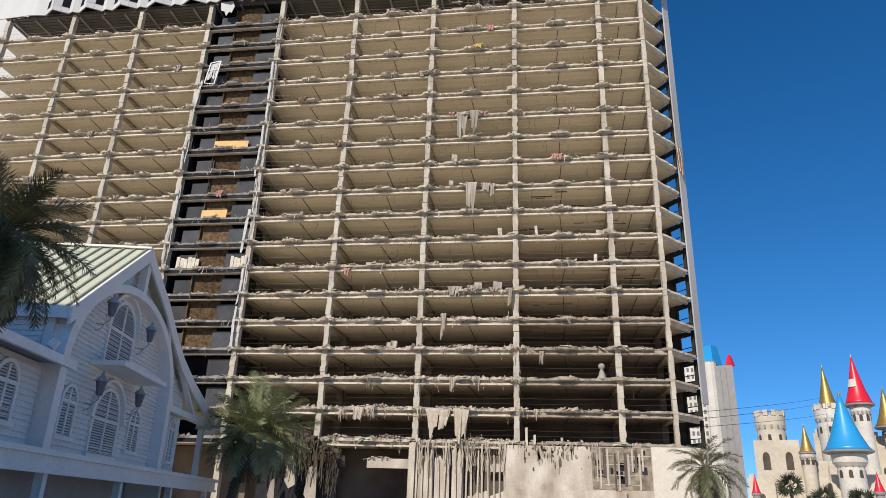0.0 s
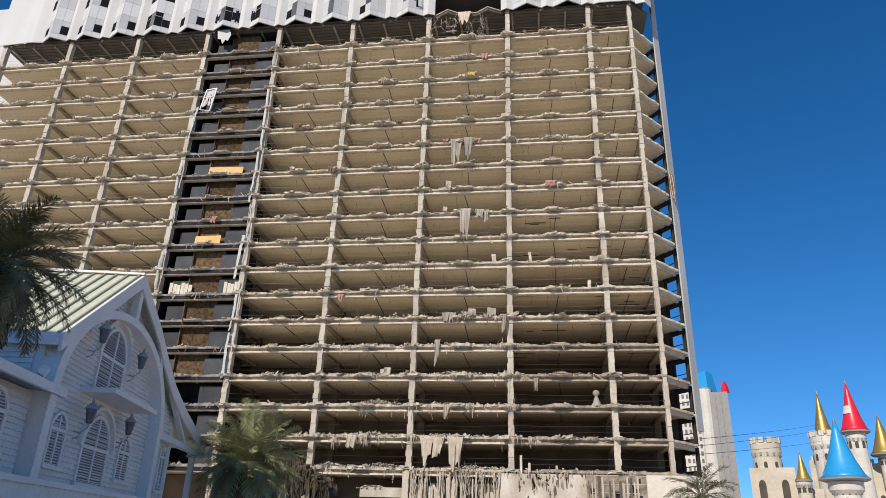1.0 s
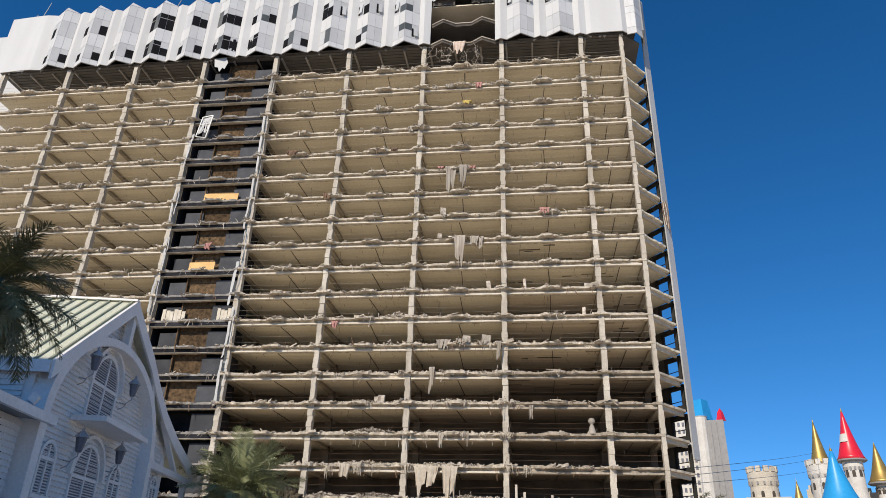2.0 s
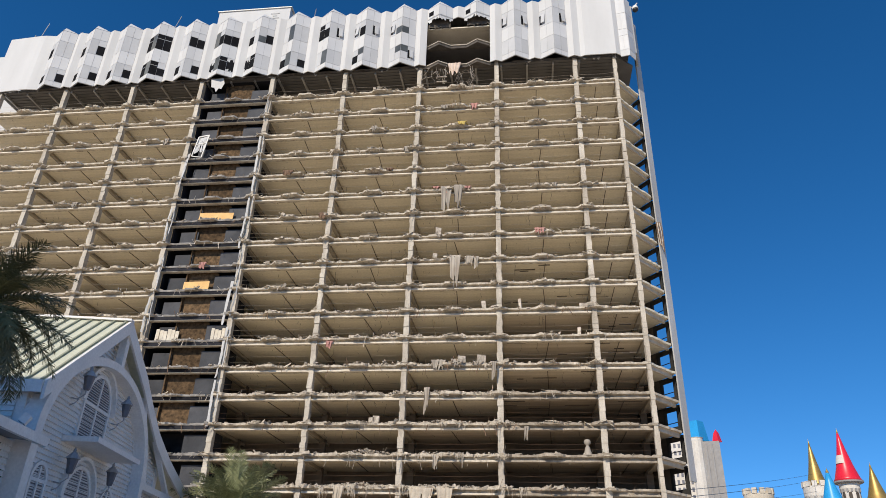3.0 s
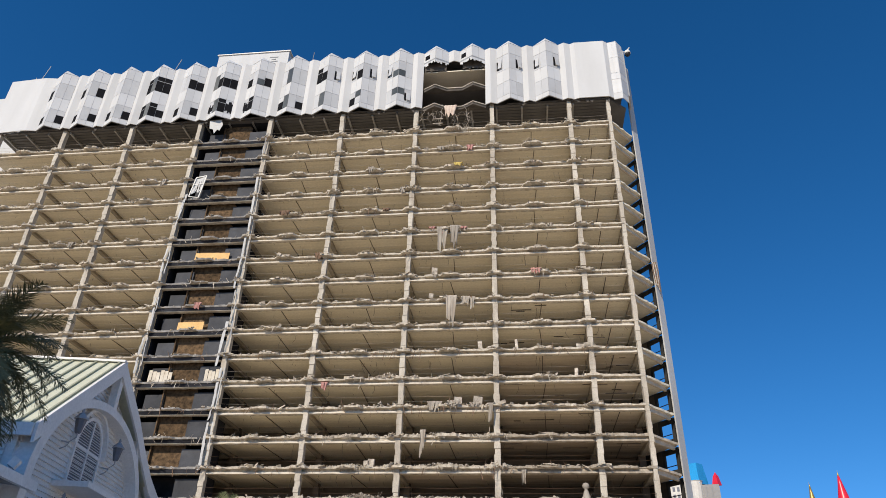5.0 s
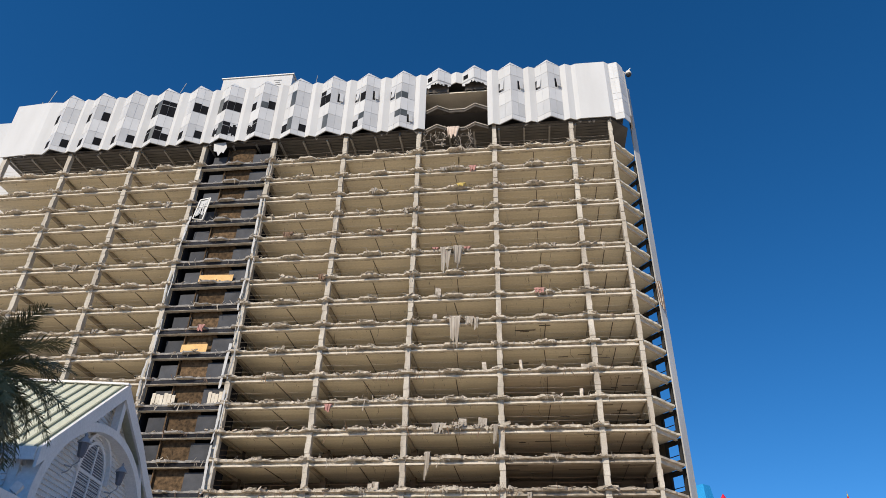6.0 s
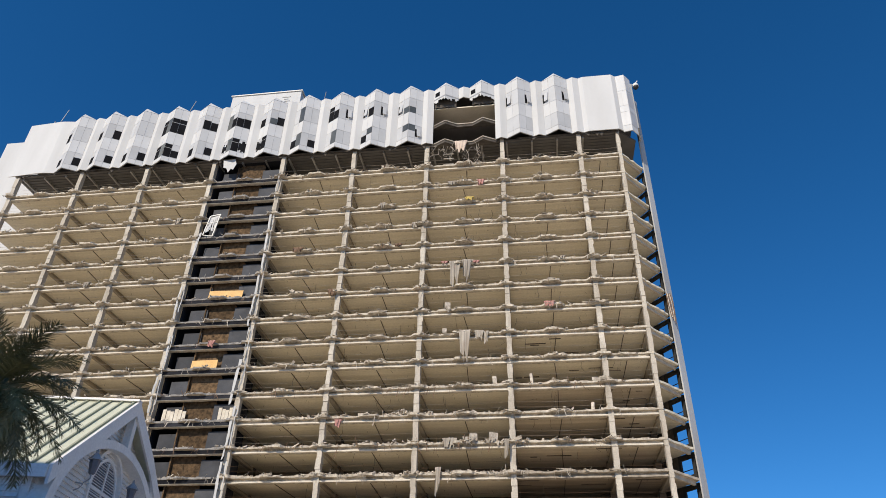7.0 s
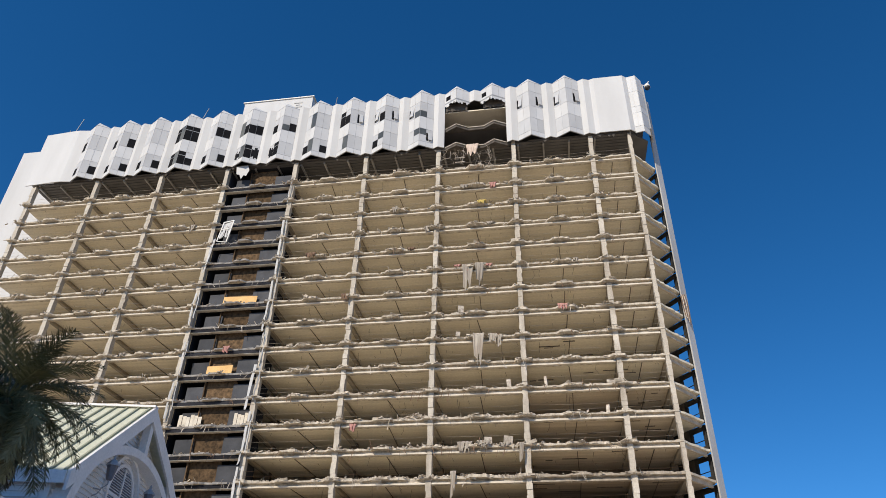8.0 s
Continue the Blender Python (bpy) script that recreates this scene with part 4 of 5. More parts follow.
for k, (x, z, w, h, t) in enumerate(((-7.9, 41.1, 1.2, 3.6, 2), (-6.6, 41.0, 0.9, 3.3, 1), (-6.8, 32.7, 1.1, 4.2, 2), (-5.4, 32.7, 0.9, 1.4, 1), (-4.7, 32.6, 0.5, 1.6, 1), (-8.2, 21.9, 1.4, 1.3, 2), (-6.4, 21.8, 1.2, 0.8, 2), (-4.5, 21.7, 1.0, 0.6, 1),
                                  (-9.2, 19.3, 0.5, 2.9, 1), (-8.2, 13.3, 0.5, 1.6, 1), (-0.2, 15.7, 0.4, 1.5, 1), (-9.4, 10.45, 2.2, 2.6, 3), (-7.3, 10.5, 1.4, 3.6, 2), (-16.6, 10.5, 1.0, 1.6, 2), (-7.3, 57.7, 1.5, 2.2, 1), (-3.0, 21.6, 0.4, 2.2, 1), (-8.5, 35.2, 0.5, 0.5, 1))):
    hanging_cloth(x, z, w, h, 60 + k, TARP if z > 57 else TATTER if z < 12 else CLOTH, t)
for k, (x, z, w, h) in enumerate(((-18.9, 23.9, 0.7, 0.9), (-5.7, 40.9, 0.9, 0.4), (-33.2, 32.6, 0.8, 0.9), (-9.0, 41.0, 0.8, 0.4))):
    hanging_cloth(x, z, w, h, 90 + k, PINK, 1)


def torn_insulation(j, x0, x1, n, longest):
    """Ragged strands that hang from one slab edge."""
    rng = random.Random(2100 + j)
    g = Geo()
    spots = [rng.uniform(x0, x1) for _ in range(max(3, n // 7))]
    for _ in range(n):
        x = rng.choice(spots) + rng.gauss(0, 0.22)
        y = D - front(x) - 0.06
        p = [(x, y + 0.12, ZROW[j] + 0.04), (x, y, ZROW[j] - 0.05)]
        for _k in range(3):
            p.append((p[-1][0] + rng.uniform(-0.09, 0.09), y - 0.02 + rng.uniform(-0.05, 0.05), p[-1][2] - rng.uniform(0.05, longest / 3)))
        g.tube(p, rng.choice((0.02, 0.03, 0.05, 0.07)), 4, 0.01)
    solid("torn_insulation", g, TATTER, "ragged pale dusty insulation hanging from a slab edge", "insulation", kind="stuff")


for j, x0, x1, n, longest in ((1, -20, 8, 70, 0.8), (2, -20, 0, 95, 1.3), (3, -18, 2, 60, 0.7), (4, -18, -2, 50, 0.6), (5, -19, 0, 40, 0.5), (6, -12, -2, 34, 0.6), (7, -19, -2, 26, 0.4), (9, -16, 4, 20, 0.4), (11, -10, 4, 20, 0.5), (13, -12, 0, 24, 0.5), (15, -16, -2, 20, 0.4), (17, -12, -2, 26, 0.6), (18, -11, -3, 30, 0.7)):
    torn_insulation(j, x0, x1, n, longest)


def heap(x, z, w, h, n, seed, material=RUBBLE, y=D + 0.1):
    rng = random.Random(seed)
    g = Geo()
    for _ in range(int(n * 3.2)):
        u = max(-1, min(1, rng.gauss(0, 0.45)))
        q = rng.uniform(0.05, 0.19) * (0.6 + h * 0.45)
        g.rock((x + u * w / 2, y + rng.uniform(-0.2, 0.5), z + rng.random() * h * 0.7 * (1 - abs(u)) + q * 0.25), q, rng)
    solid("rubble_heap", g, material, "heap of pale demolition rubble on a slab", "rubble heap", kind="stuff")


for k, (x, j, w, h, n) in enumerate(((-12.8, 7, 3.4, 0.7, 60), (-10.2, 7, 1.6, 0.4, 22), (-13.3, 6, 0.7, 0.6, 14), (-15.5, 5, 4, 0.3, 40), (-8.0, 5, 7, 0.35, 70), (-7.5, 4, 8, 0.4, 80), (-14.5, 4, 5, 0.3, 40), (-14.5, 3, 5, 0.7, 60), (-8, 3, 6, 0.35, 50), (-15, 2, 7, 0.5, 80),
                                     (-8.5, 2, 5, 0.4, 50), (-14, 1, 7, 0.6, 90), (-6, 1, 8, 0.5, 70), (-12.5, 8, 2.5, 0.35, 25), (-6.5, 6, 5, 0.5, 40), (-6, 15, 3, 0.3, 18), (-7, 17, 3.5, 0.5, 26), (-30.5, 18, 0.5, 0.4, 8), (1.6, 11, 1.2, 0.5, 16), (-18.5, 1, 4, 0.6, 50))):
    heap(x, ZROW[j], w, h, n, 700 + k)
YELLOW = mat("faded_yellow_foam", (0.62, 0.48, 0.14), (0.45, 0.33, 0.1), 0.95, 2, 10, 0.3)
for k, (x, j, w, m) in enumerate(((-6.3, 16, 1.0, YELLOW), (-8.3, 17, 1.1, CLOTH), (-5.0, 17, 0.8, PINK), (-5.4, 15, 0.9, CLOTH), (-12.4, 15, 0.7, CLOTH), (-16.2, 16, 0.6, CLOTH), (-14.2, 14, 0.8, RUST), (-25.5, 14, 1.2, RUST), (-21.0, 12, 0.9, RUST), (3.4, 13, 0.6, CLOTH), (1.7, 11, 1.1, PINK), (-8.0, 13, 0.9, PINK), (-45.3, 10, 0.8, CLOTH), (-50.1, 13, 0.7, CLOTH), (-41.0, 16, 0.6, CLOTH))):
    hanging_cloth(x, ZROW[j] + 0.2, w, 0.55 + 0.3 * (k % 3), 140 + k, m, 1)
    heap(x + 0.2, ZROW[j], w * 1.2, 0.4, 9, 160 + k, m)
for k, (x, z, w, h) in enumerate(((-8.6, 35.3, 0.55, 0.75), (-8.9, 32.6, 0.45, 0.5), (-13.8, 16.0, 0.6, 0.65), (-14.2, 16.0, 0.5, 0.5), (-0.4, 26.97, 0.25, 0.95), (-3.9, 26.97, 0.4, 0.8), (-6.0, 21.5, 0.7, 0.75), (-4.2, 21.5, 0.8, 0.8), (5.6, 27.0, 0.9, 0.3), (5.0, 24.2, 0.3, 0.7))):
    g = Geo().box(-w / 2, w / 2, -0.12, 0.12, 0, h, pose(x, D + 0.15, z - 0.02, 0, 6 * math.sin(k), 20 * math.cos(k)))
    solid("loose_block", g, RUBBLE, "loose pale block of rubble on a slab edge", "block", group="loose blocks")
g = Geo().lathe([(0.40, 0), (0.36, 0.1), (0.2, 0.7), (0.13, 0.82), (0.15, 0.9), (0.29, 1.02), (0.31, 1.2), (0.22, 1.36), (0.05, 1.42)], 12, (5.05, D + 0.3, ZROW[3] - 0.01))
solid("plaster_pedestal", g, CLOTH, "white plaster pedestal with a rounded top on a slab", "pedestal", smooth=True)

# wreck of cables and frames under the torn opening
rng = random.Random(77)
g = Geo()
for _ in range(30):
    x = rng.choice((-9.6, -8.8, -6.8, -6.2, -5.6)) + rng.uniform(-0.6, 0.6)
    z = rng.uniform(54.8, 58.0)
    p = [(x, D - 0.3, z)]
    for _k in range(4):
        p.append((p[-1][0] + rng.uniform(-0.5, 0.5), D - 0.3 + rng.uniform(-0.3, 0.3), max(54.5, p[-1][2] - rng.uniform(-0.2, 0.9))))
    g.tube(p, rng.choice((0.012, 0.018, 0.03)), 4)
g.box(-9.4, -8.2, D + 0.2, D + 0.3, 54.6, 54.75).box(-9.4, -8.2, D + 0.2, D + 0.3, 55.5, 55.62).box(-9.4, -8.2, D + 0.2, D + 0.3, 56.2, 56.3)
solid("cable_tangle", g, CLOTH, "tangle of torn cables and frames hanging below the opening", "cables", kind="stuff")

# ---------------------------------------------------------------- podium front
FY = D - 0.3
CREAM = mat("cream_wall_panel", (0.66, 0.60, 0.51), (0.58, 0.52, 0.43), 0.85, 0.5, 5, 0.1)
LATH = mat("exposed_brown_lath", (0.34, 0.28, 0.21), (0.14, 0.11, 0.08), 0.9, 1.8, 10, 0.4, spread=0.35)
podium = part("podium_front", Geo().box(-3.4, 8.7, FY, FY + 0.35, 0, 7.4), PLASTER, tower, "stained cream plaster wall of the podium")
part("clean_panel", Geo().box(8.7, 12.6, FY - 0.08, FY + 0.35, 0, 7.45), CREAM, tower, "clean cream wall panel")
part("plinth_ledge", Geo().box(-3.4, 6.5, FY - 0.35, FY, 0, 3.85), PLASTER, tower)
part("podium_back", Geo().box(-11.3, -3.4, FY + 1.2, FY + 1.4, 0, 7.4), DEPTHSHADE, tower)
rng = random.Random(21)
for k in range(17):
    x = -11.0 + k * 0.47 + rng.uniform(-0.08, 0.08)
    top = 7.45 - (0 if rng.random() < 0.7 else rng.uniform(0.3, 1.5))
    part("wall_stud", Geo().box(-0.07, 0.07, -0.06, 0.06, 0, top, pose(x, FY + 0.1 + rng.uniform(-0.1, 0.1), 0, 0, rng.uniform(-1.2, 1.2), 0)), CONCRETE, tower)
for k, (x0, x1, z0, z1) in enumerate(((-11.1, -9.6, 0, 6.6), (-9.5, -8.2, 0, 6.1), (-8.0, -7.0, 0, 6.9), (-5.1, -3.6, 5.2, 6.0), (-6.6, -3.5, 0, 3.4))):
    pts = [(x0 + (x1 - x0) * i / 8, z1 + rng.uniform(-0.3, 0.3)) for i in range(8, -1, -1)]
    part("torn_plaster", Geo().plate([(x0, z0), (x1, z0)] + pts, FY + 0.22, FY + 0.3), PLASTER, tower)
part("lath_panel", Geo().box(3.8, 8.65, FY - 0.03, FY - 0.008, 4.0, 7.35), LATH, tower, "exposed brown lath")
for k in range(4):
    z = 4.3 + k * 0.8 + rng.uniform(-0.1, 0.1)
    part("lath_rail", Geo().box(3.85 + rng.uniform(0, 1.2), 8.6 - rng.uniform(0, 1.0), FY - 0.06, FY - 0.03, z, z + 0.05), CONCRETE, tower)
for k in range(17):
    x = 3.9 + k * 0.285
    if rng.random() < 0.25:
        continue
    part("wall_batten", Geo().box(x + rng.uniform(-0.06, 0.06), x + rng.uniform(0.08, 0.2), FY - 0.1, FY - 0.04, 3.9 + rng.uniform(0, 1.6), 7.35 - rng.uniform(0, 0.6)), CONCRETE if k % 3 else SCAR, tower)
for k in range(14):
    x, z = rng.uniform(4.0, 8.2), rng.uniform(4.2, 6.8)
    # flat near-black plate in place of the shade behind the lath
    part("lath_gap", Geo().box(x, x + rng.uniform(0.15, 0.6), FY - 0.05, FY - 0.032, z, z + rng.uniform(0.2, 0.7)), SHADEBLACK, tower)
for k in range(70):
    x = rng.choice((rng.gauss(-0.9, 0.7), rng.gauss(1.6, 0.9), rng.uniform(-3.2, 8.4)))
    if not -3.3 < x < 8.5:
        continue
    z = 7.35 - abs(rng.gauss(0, 0.7))
    n, w, h = rng.randint(7, 11), rng.uniform(0.02, 0.13), rng.uniform(0.08, 0.5)
    pts = [(x + w * math.cos(2 * math.pi * q / n) * rng.uniform(0.3, 1.5), z + h * math.sin(2 * math.pi * q / n) * rng.uniform(0.3, 1.3)) for q in range(n)]
    part("plaster_hole", Geo().plate(pts, FY - 0.02, FY - 0.006), SCAR if k % 3 else LATH, tower)
for x, h in ((-1.6, 1.6), (-0.9, 1.0), (1.4, 0.8)):
    part("stub_post", Geo().box(x - 0.1, x + 0.1, FY + 0.1, FY + 0.3, 7.3, 7.3 + h), CONCRETE, tower)
# hanging strips over the torn part of the podium
g = Geo()
for k in range(60):
    x = rng.uniform(-11.2, -3.3)
    z = 7.6
    p = [(x, FY - 0.15, z)]
    for i in range(5):
        p.append((p[-1][0] + rng.uniform(-0.12, 0.12), FY - 0.2 + rng.uniform(-0.1, 0.1), p[-1][2] - rng.uniform(0.15, 0.75)))
    g.tube(p, rng.choice((0.012, 0.02, 0.035)), 4)
solid("torn_lath", g, TATTER, "torn lath and wires hanging over the podium front", "lath", kind="stuff")
part("broken_beam", Geo().box(-15.6, -11.3, D + 0.2, D + 0.6, 5.3, 6.1), CONCRETE, tower)
part("ground_column", Geo().box(-11.8, -11.25, FY, FY + 0.6, 0, 7.5), CONCRETE, tower)
heap(-12.6, 0.0, 5.0, 3.6, 170, 801, RUBBLE, D - 0.4)
heap(-14.5, 6.0, 3.0, 0.4, 40, 802, RUBBLE, D + 0.2)
heap(-7.5, 0.0, 8.0, 3.2, 220, 803, RUBBLE, D - 1.3)

# security camera and masts on the roof
cctv = thing("security_camera", "white dome security camera on a bracket at the roof edge", "camera dome")
cctv.matrix_basis = pose(13.75, D + 0.9, 65.6)
part("bracket", Geo().tube([(-0.2, 0, 0.2), (0.35, -0.1, 0.25), (0.75, -0.15, 0.75)], 0.06, 6).tube([(0.75, -0.15, 0.75), (0.45, -0.15, 0.35)], 0.07, 6), TIN, cctv)
part("housing", Geo().lathe([(0.1, 0.45), (0.28, 0.4), (0.36, 0.1), (0.36, -0.05)], 16, (0.45, -0.15, -0.2)), TIN, cctv, smooth=True)
part("dome", Geo().lathe([(0.34, 0.0), (0.32, -0.15), (0.2, -0.32), (0.03, -0.38)], 16, (0.45, -0.15, -0.25)), BLACK, cctv, "dark glossy dome", smooth=True)
for x, y, h, lean in ((-63.2, 0.4, 3.2, 0.8), (-63.9, 0.4, 1.2, 0.1), (-45.0, 1.0, 3.4, 1.0), (-25.8, 1.0, 3.0, 0.2), (10.4, 0.3, 0.9, 0.0)):
    solid("roof_mast", Geo().tube([(x, D + y, 66.2), (x + lean, D + y, 66.5 + h)], 0.05, 5), STEEL, "thin pale mast on the roof edge", "mast", group="roof masts")
# loose pipe bundle on the end panel
pipes = thing("pipe_bundle", "torn pipes hanging from the end panel", "pipes")
for k in range(5):
    part("pipe", Geo().tube([(13.85 + 0.09 * k, D + 2.9, 37.4), (13.8 + 0.13 * k, D + 2.75, 36.2), (13.95 + 0.08 * k, D + 2.85, 34.9 - 0.25 * k)], 0.045, 5), RUBBLE if k % 2 else RUST, pipes)
def end_piece(t0, t1, z0, z1, material, name, thick=0.1):
    """A piece of the slanting end wall between the fractions t0 and t1 of its length."""
    a, b = Vector((13.85, D + 3.72)), Vector((XR, D + 7.72))
    p, q, w = a.lerp(b, t0), a.lerp(b, t1), Vector((0.82, 0.57)) * thick
    part(name, Geo().prism([(q.x, q.y), (p.x, p.y), (p.x + w.x, p.y + w.y), (q.x + w.x, q.y + w.y)], z0, z1), material, tower)


for k, z in enumerate(ZROW[1:18]):
    # dark end wall behind the corner, with the square hole of a lost window beside the end panel
    top = z + H - 0.21
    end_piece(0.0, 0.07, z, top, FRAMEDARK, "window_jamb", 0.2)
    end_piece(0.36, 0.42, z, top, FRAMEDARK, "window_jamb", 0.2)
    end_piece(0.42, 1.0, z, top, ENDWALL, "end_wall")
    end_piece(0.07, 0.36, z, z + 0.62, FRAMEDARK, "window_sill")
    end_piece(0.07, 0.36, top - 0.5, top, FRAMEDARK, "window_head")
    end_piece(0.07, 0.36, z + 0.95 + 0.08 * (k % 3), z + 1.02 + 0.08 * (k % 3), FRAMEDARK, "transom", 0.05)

# ---------------------------------------------------------------- palms
def frond_mesh(name, length, bend, n, material, seed, leaf=0.019):
    """One feather frond along +x: a bent rib with narrow leaflets on both sides."""
    rng = random.Random(seed)
    g = Geo()
    rib = []
    for i in range(9):
        t = i / 8
        rib.append(Vector((length * (t - 0.22 * bend * t * t), 0, length * (0.35 * t - bend * 0.75 * t * t))))
    g.tube(rib, 0.03, 4, 0.006)
    for i in range(n):
        t = 0.16 + 0.84 * i / n
        k = min(7, int(t * 8))
        p = rib[k].lerp(rib[k + 1], t * 8 - k)
        d = (rib[k + 1] - rib[k]).normalized()
        ll = length * 0.21 * math.sin(math.pi * min(1, 0.18 + t * 0.82)) ** 0.6 + 0.08
        for side in (-1, 1):
            a = radians(rng.uniform(32, 58))
            up = Vector((-d.z, 0, d.x))
            w = (d * math.cos(a) + Vector((0, side, 0)) * math.sin(a) * 0.85 + up * rng.uniform(-0.25, 0.35)).normalized()
            tip = p + w * ll * rng.uniform(0.8, 1.1) + Vector((0, 0, -0.12 * ll))
            mid = p + w * ll * 0.5
            wd = d * leaf
            g.add([p - wd, p + wd, mid + wd * 1.3, tip, mid - wd * 1.3], [(0, 1, 2, 4), (4, 2, 3)])
    return g.mesh(name, material)


def palm(at, height, length, count, seed, label, lean=(0, 0), dense=46, dry=10, low=-60, bends=(0.75, 1.0, 0.55, 0.9), leaf=0.019, green=None):
    rng = random.Random(seed)
    tree = thing("palm_tree", label, "palm tree", pose(*at), "palm trees")
    top = Vector((lean[0], lean[1], height))
    path = [Vector((lean[0] * t * t, lean[1] * t * t, height * t)) for t in (k / 14 for k in range(15))]
    g = Geo().tube(path, 0.3, 10, 0.22)
    for i, p in enumerate(g.v):
        q = Vector(p)
        g.v[i] = tuple(q + Vector((rng.uniform(-0.03, 0.03), rng.uniform(-0.03, 0.03), 0)))
    for k in range(60):
        t = rng.uniform(0.05, 0.98)
        a = rng.uniform(0, 6.28)
        p = path[0].lerp(path[-1], t) if not (lean[0] or lean[1]) else Vector((lean[0] * t * t, lean[1] * t * t, height * t))
        g.tube([p + Vector((math.cos(a), math.sin(a), 0)) * 0.22, p + Vector((math.cos(a) * 0.36, math.sin(a) * 0.36, 0.12))], 0.06, 4, 0.03)
    part("trunk", g, BARK, tree)
    kinds = [frond_mesh("frond", length * q, b, dense, green or FROND, seed + k, leaf) for k, (q, b) in enumerate(zip((1.0, 0.9, 1.08, 0.95), bends))]
    for k in range(count):
        ob = part("frond", kinds[k % 4], None, tree)
        t = (k + 0.5) / count
        elev = 78 - (78 - low) * t ** 0.85 + rng.uniform(-8, 8)
        ob.matrix_basis = Matrix.Translation(top) @ pose(0, 0, 0.1, 0, 0, k * 137.5 + rng.uniform(-12, 12)) @ pose(0.12, 0, 0, rng.uniform(-25, 25), -elev + 15, 0)
    dead = [frond_mesh("dry_frond", length * 0.8, 0.5, 24, FRONDDRY, seed + 9)]
    for k in range(dry):
        ob = part("dry_frond", dead[0], None, tree)
        ob.matrix_basis = Matrix.Translation(top) @ pose(0, 0, -0.25, 0, 0, k * 100 + rng.uniform(-20, 20)) @ pose(0.15, 0, 0, 0, 78 + rng.uniform(-12, 8), 0)
    return tree


palm((-12.25, 13.2, 0), 7.15, 2.25, 90, 1, "green date palm with drooping feather fronds beside the white house", dense=66, low=-75, leaf=0.012)
palm((-18.3, 40.6, 0), 5.75, 3.6, 110, 2, "bushy green palm in front of the stripped tower", lean=(1.2, 0.2), dense=58, low=-40, bends=(0.35, 0.6, 0.28, 0.7), green=SUNFROND)
palm((10.2, 48.5, 0), 4.9, 2.9, 36, 3, "small feathery palm before the podium wall", dense=44, dry=5)


FANGREEN = mat("dark_fan_leaf", (0.05, 0.06, 0.028), (0.03, 0.036, 0.016), 0.6, 1.5, 8, 0.0)


def fan_palm(at, height, r, seed):
    """A far palm with a round head of stiff fan leaves."""
    rng = random.Random(seed)
    tree = thing("fan_palm", "dark fan palm in front of the castle", "palm tree", pose(*at), "fan palms")
    part("trunk", Geo().tube([(0, 0, 0), (0.1, 0, height * 0.5), (0, 0, height)], 0.3, 7, 0.22), BARK, tree)
    for k in range(26):
        d = Vector((rng.uniform(-1, 1), rng.uniform(-1, 1), rng.uniform(-0.6, 1))).normalized()
        c = Vector((0, 0, height)) + d * r * 0.45
        u = d.orthogonal().normalized()
        v = d.cross(u)
        g = Geo().tube([(0, 0, height), c], 0.03, 3)
        for i in range(11):
            a = radians(-75 + 15 * i)
            w = (d * math.cos(a) + u * math.sin(a)).normalized()
            e = v * 0.0 + w.cross(v) * 0.14
            g.add([c - e, c + e, c + w * r * 0.6 + v * rng.uniform(-0.2, 0.2)], [(0, 1, 2)])
        part("fan_leaf", g, FANGREEN, tree)


def place(az, el, r):
    """A point by its bearing and height angle from the pavement at the origin, r metres off."""
    return Vector((r * math.sin(radians(az)), r * math.cos(radians(az)), 1.6 + r * math.tan(radians(el))))


for k, (az, el, rr) in enumerate(((17.35, 2.75, 2.3), (19.35, 1.95, 2.1), (21.6, 1.9, 2.0), (18.4, 1.5, 1.5))):
    p = place(az, el, 120)
    fan_palm((p.x, p.y, 0), p.z, rr, 30 + k)

# wrecked thatch and creepers left of the podium
rng = random.Random(55)
g, gs = Geo(), Geo()
for k in range(240):
    x = rng.uniform(-23.5, -16.4)
    top = 7.9 - 0.5 * max(0, x + 20) - 0.12 * max(0, -20.5 - x) + rng.uniform(-0.4, 0.3)
    y = 56 + rng.uniform(-1.4, 1.4)
    p = [(x, y, top)]
    for i in range(5):
        p.append((p[-1][0] + rng.uniform(-0.15, 0.15), y - 0.05 * i, max(0.2, p[-1][2] - rng.uniform(0.1, 1.0))))
    g.tube(p, rng.choice((0.015, 0.025, 0.04)), 3)
for k in range(150):
    x = rng.uniform(-23.3, -16.6)
    top = 7.6 - 0.5 * max(0, x + 20) - 0.12 * max(0, -20.5 - x)
    gs.rock((x, 56.4 + rng.uniform(-1.0, 1.2), top - abs(rng.gauss(0, 0.5))), rng.uniform(0.3, 0.8), rng)
wreck = thing("collapsed_canopy", "collapsed canopy of dry thatch and creepers beside the podium", "canopy")
part("thatch", g, FRONDDRY, wreck)
part("roof_mass", gs, FRONDDRY, wreck)
# near-black backing plate for the shadow under the canopy
part("frame", Geo().plate([(-23.4, 0), (-16.6, 0), (-16.6, 5.2), (-18.0, 6.2), (-20.5, 7.2), (-23.4, 6.8)], 56.9, 57.2), SHADEBLACK, wreck)
for x0, x1, z0, z1 in ((-20.6, -19.7, 3.2, 5.9), (-18.9, -17.9, 2.2, 5.1), (-21.9, -21.3, 2.0, 4.0)):
    part("torn_sheet", Geo().plate([(x0, z0 + 0.6), (x0 + 0.4, z0), (x1, z0 + 0.3), (x1 - 0.1, z1), (x0 + 0.2, z1 - 0.3)], 55.6, 55.65), CLOTH, wreck)

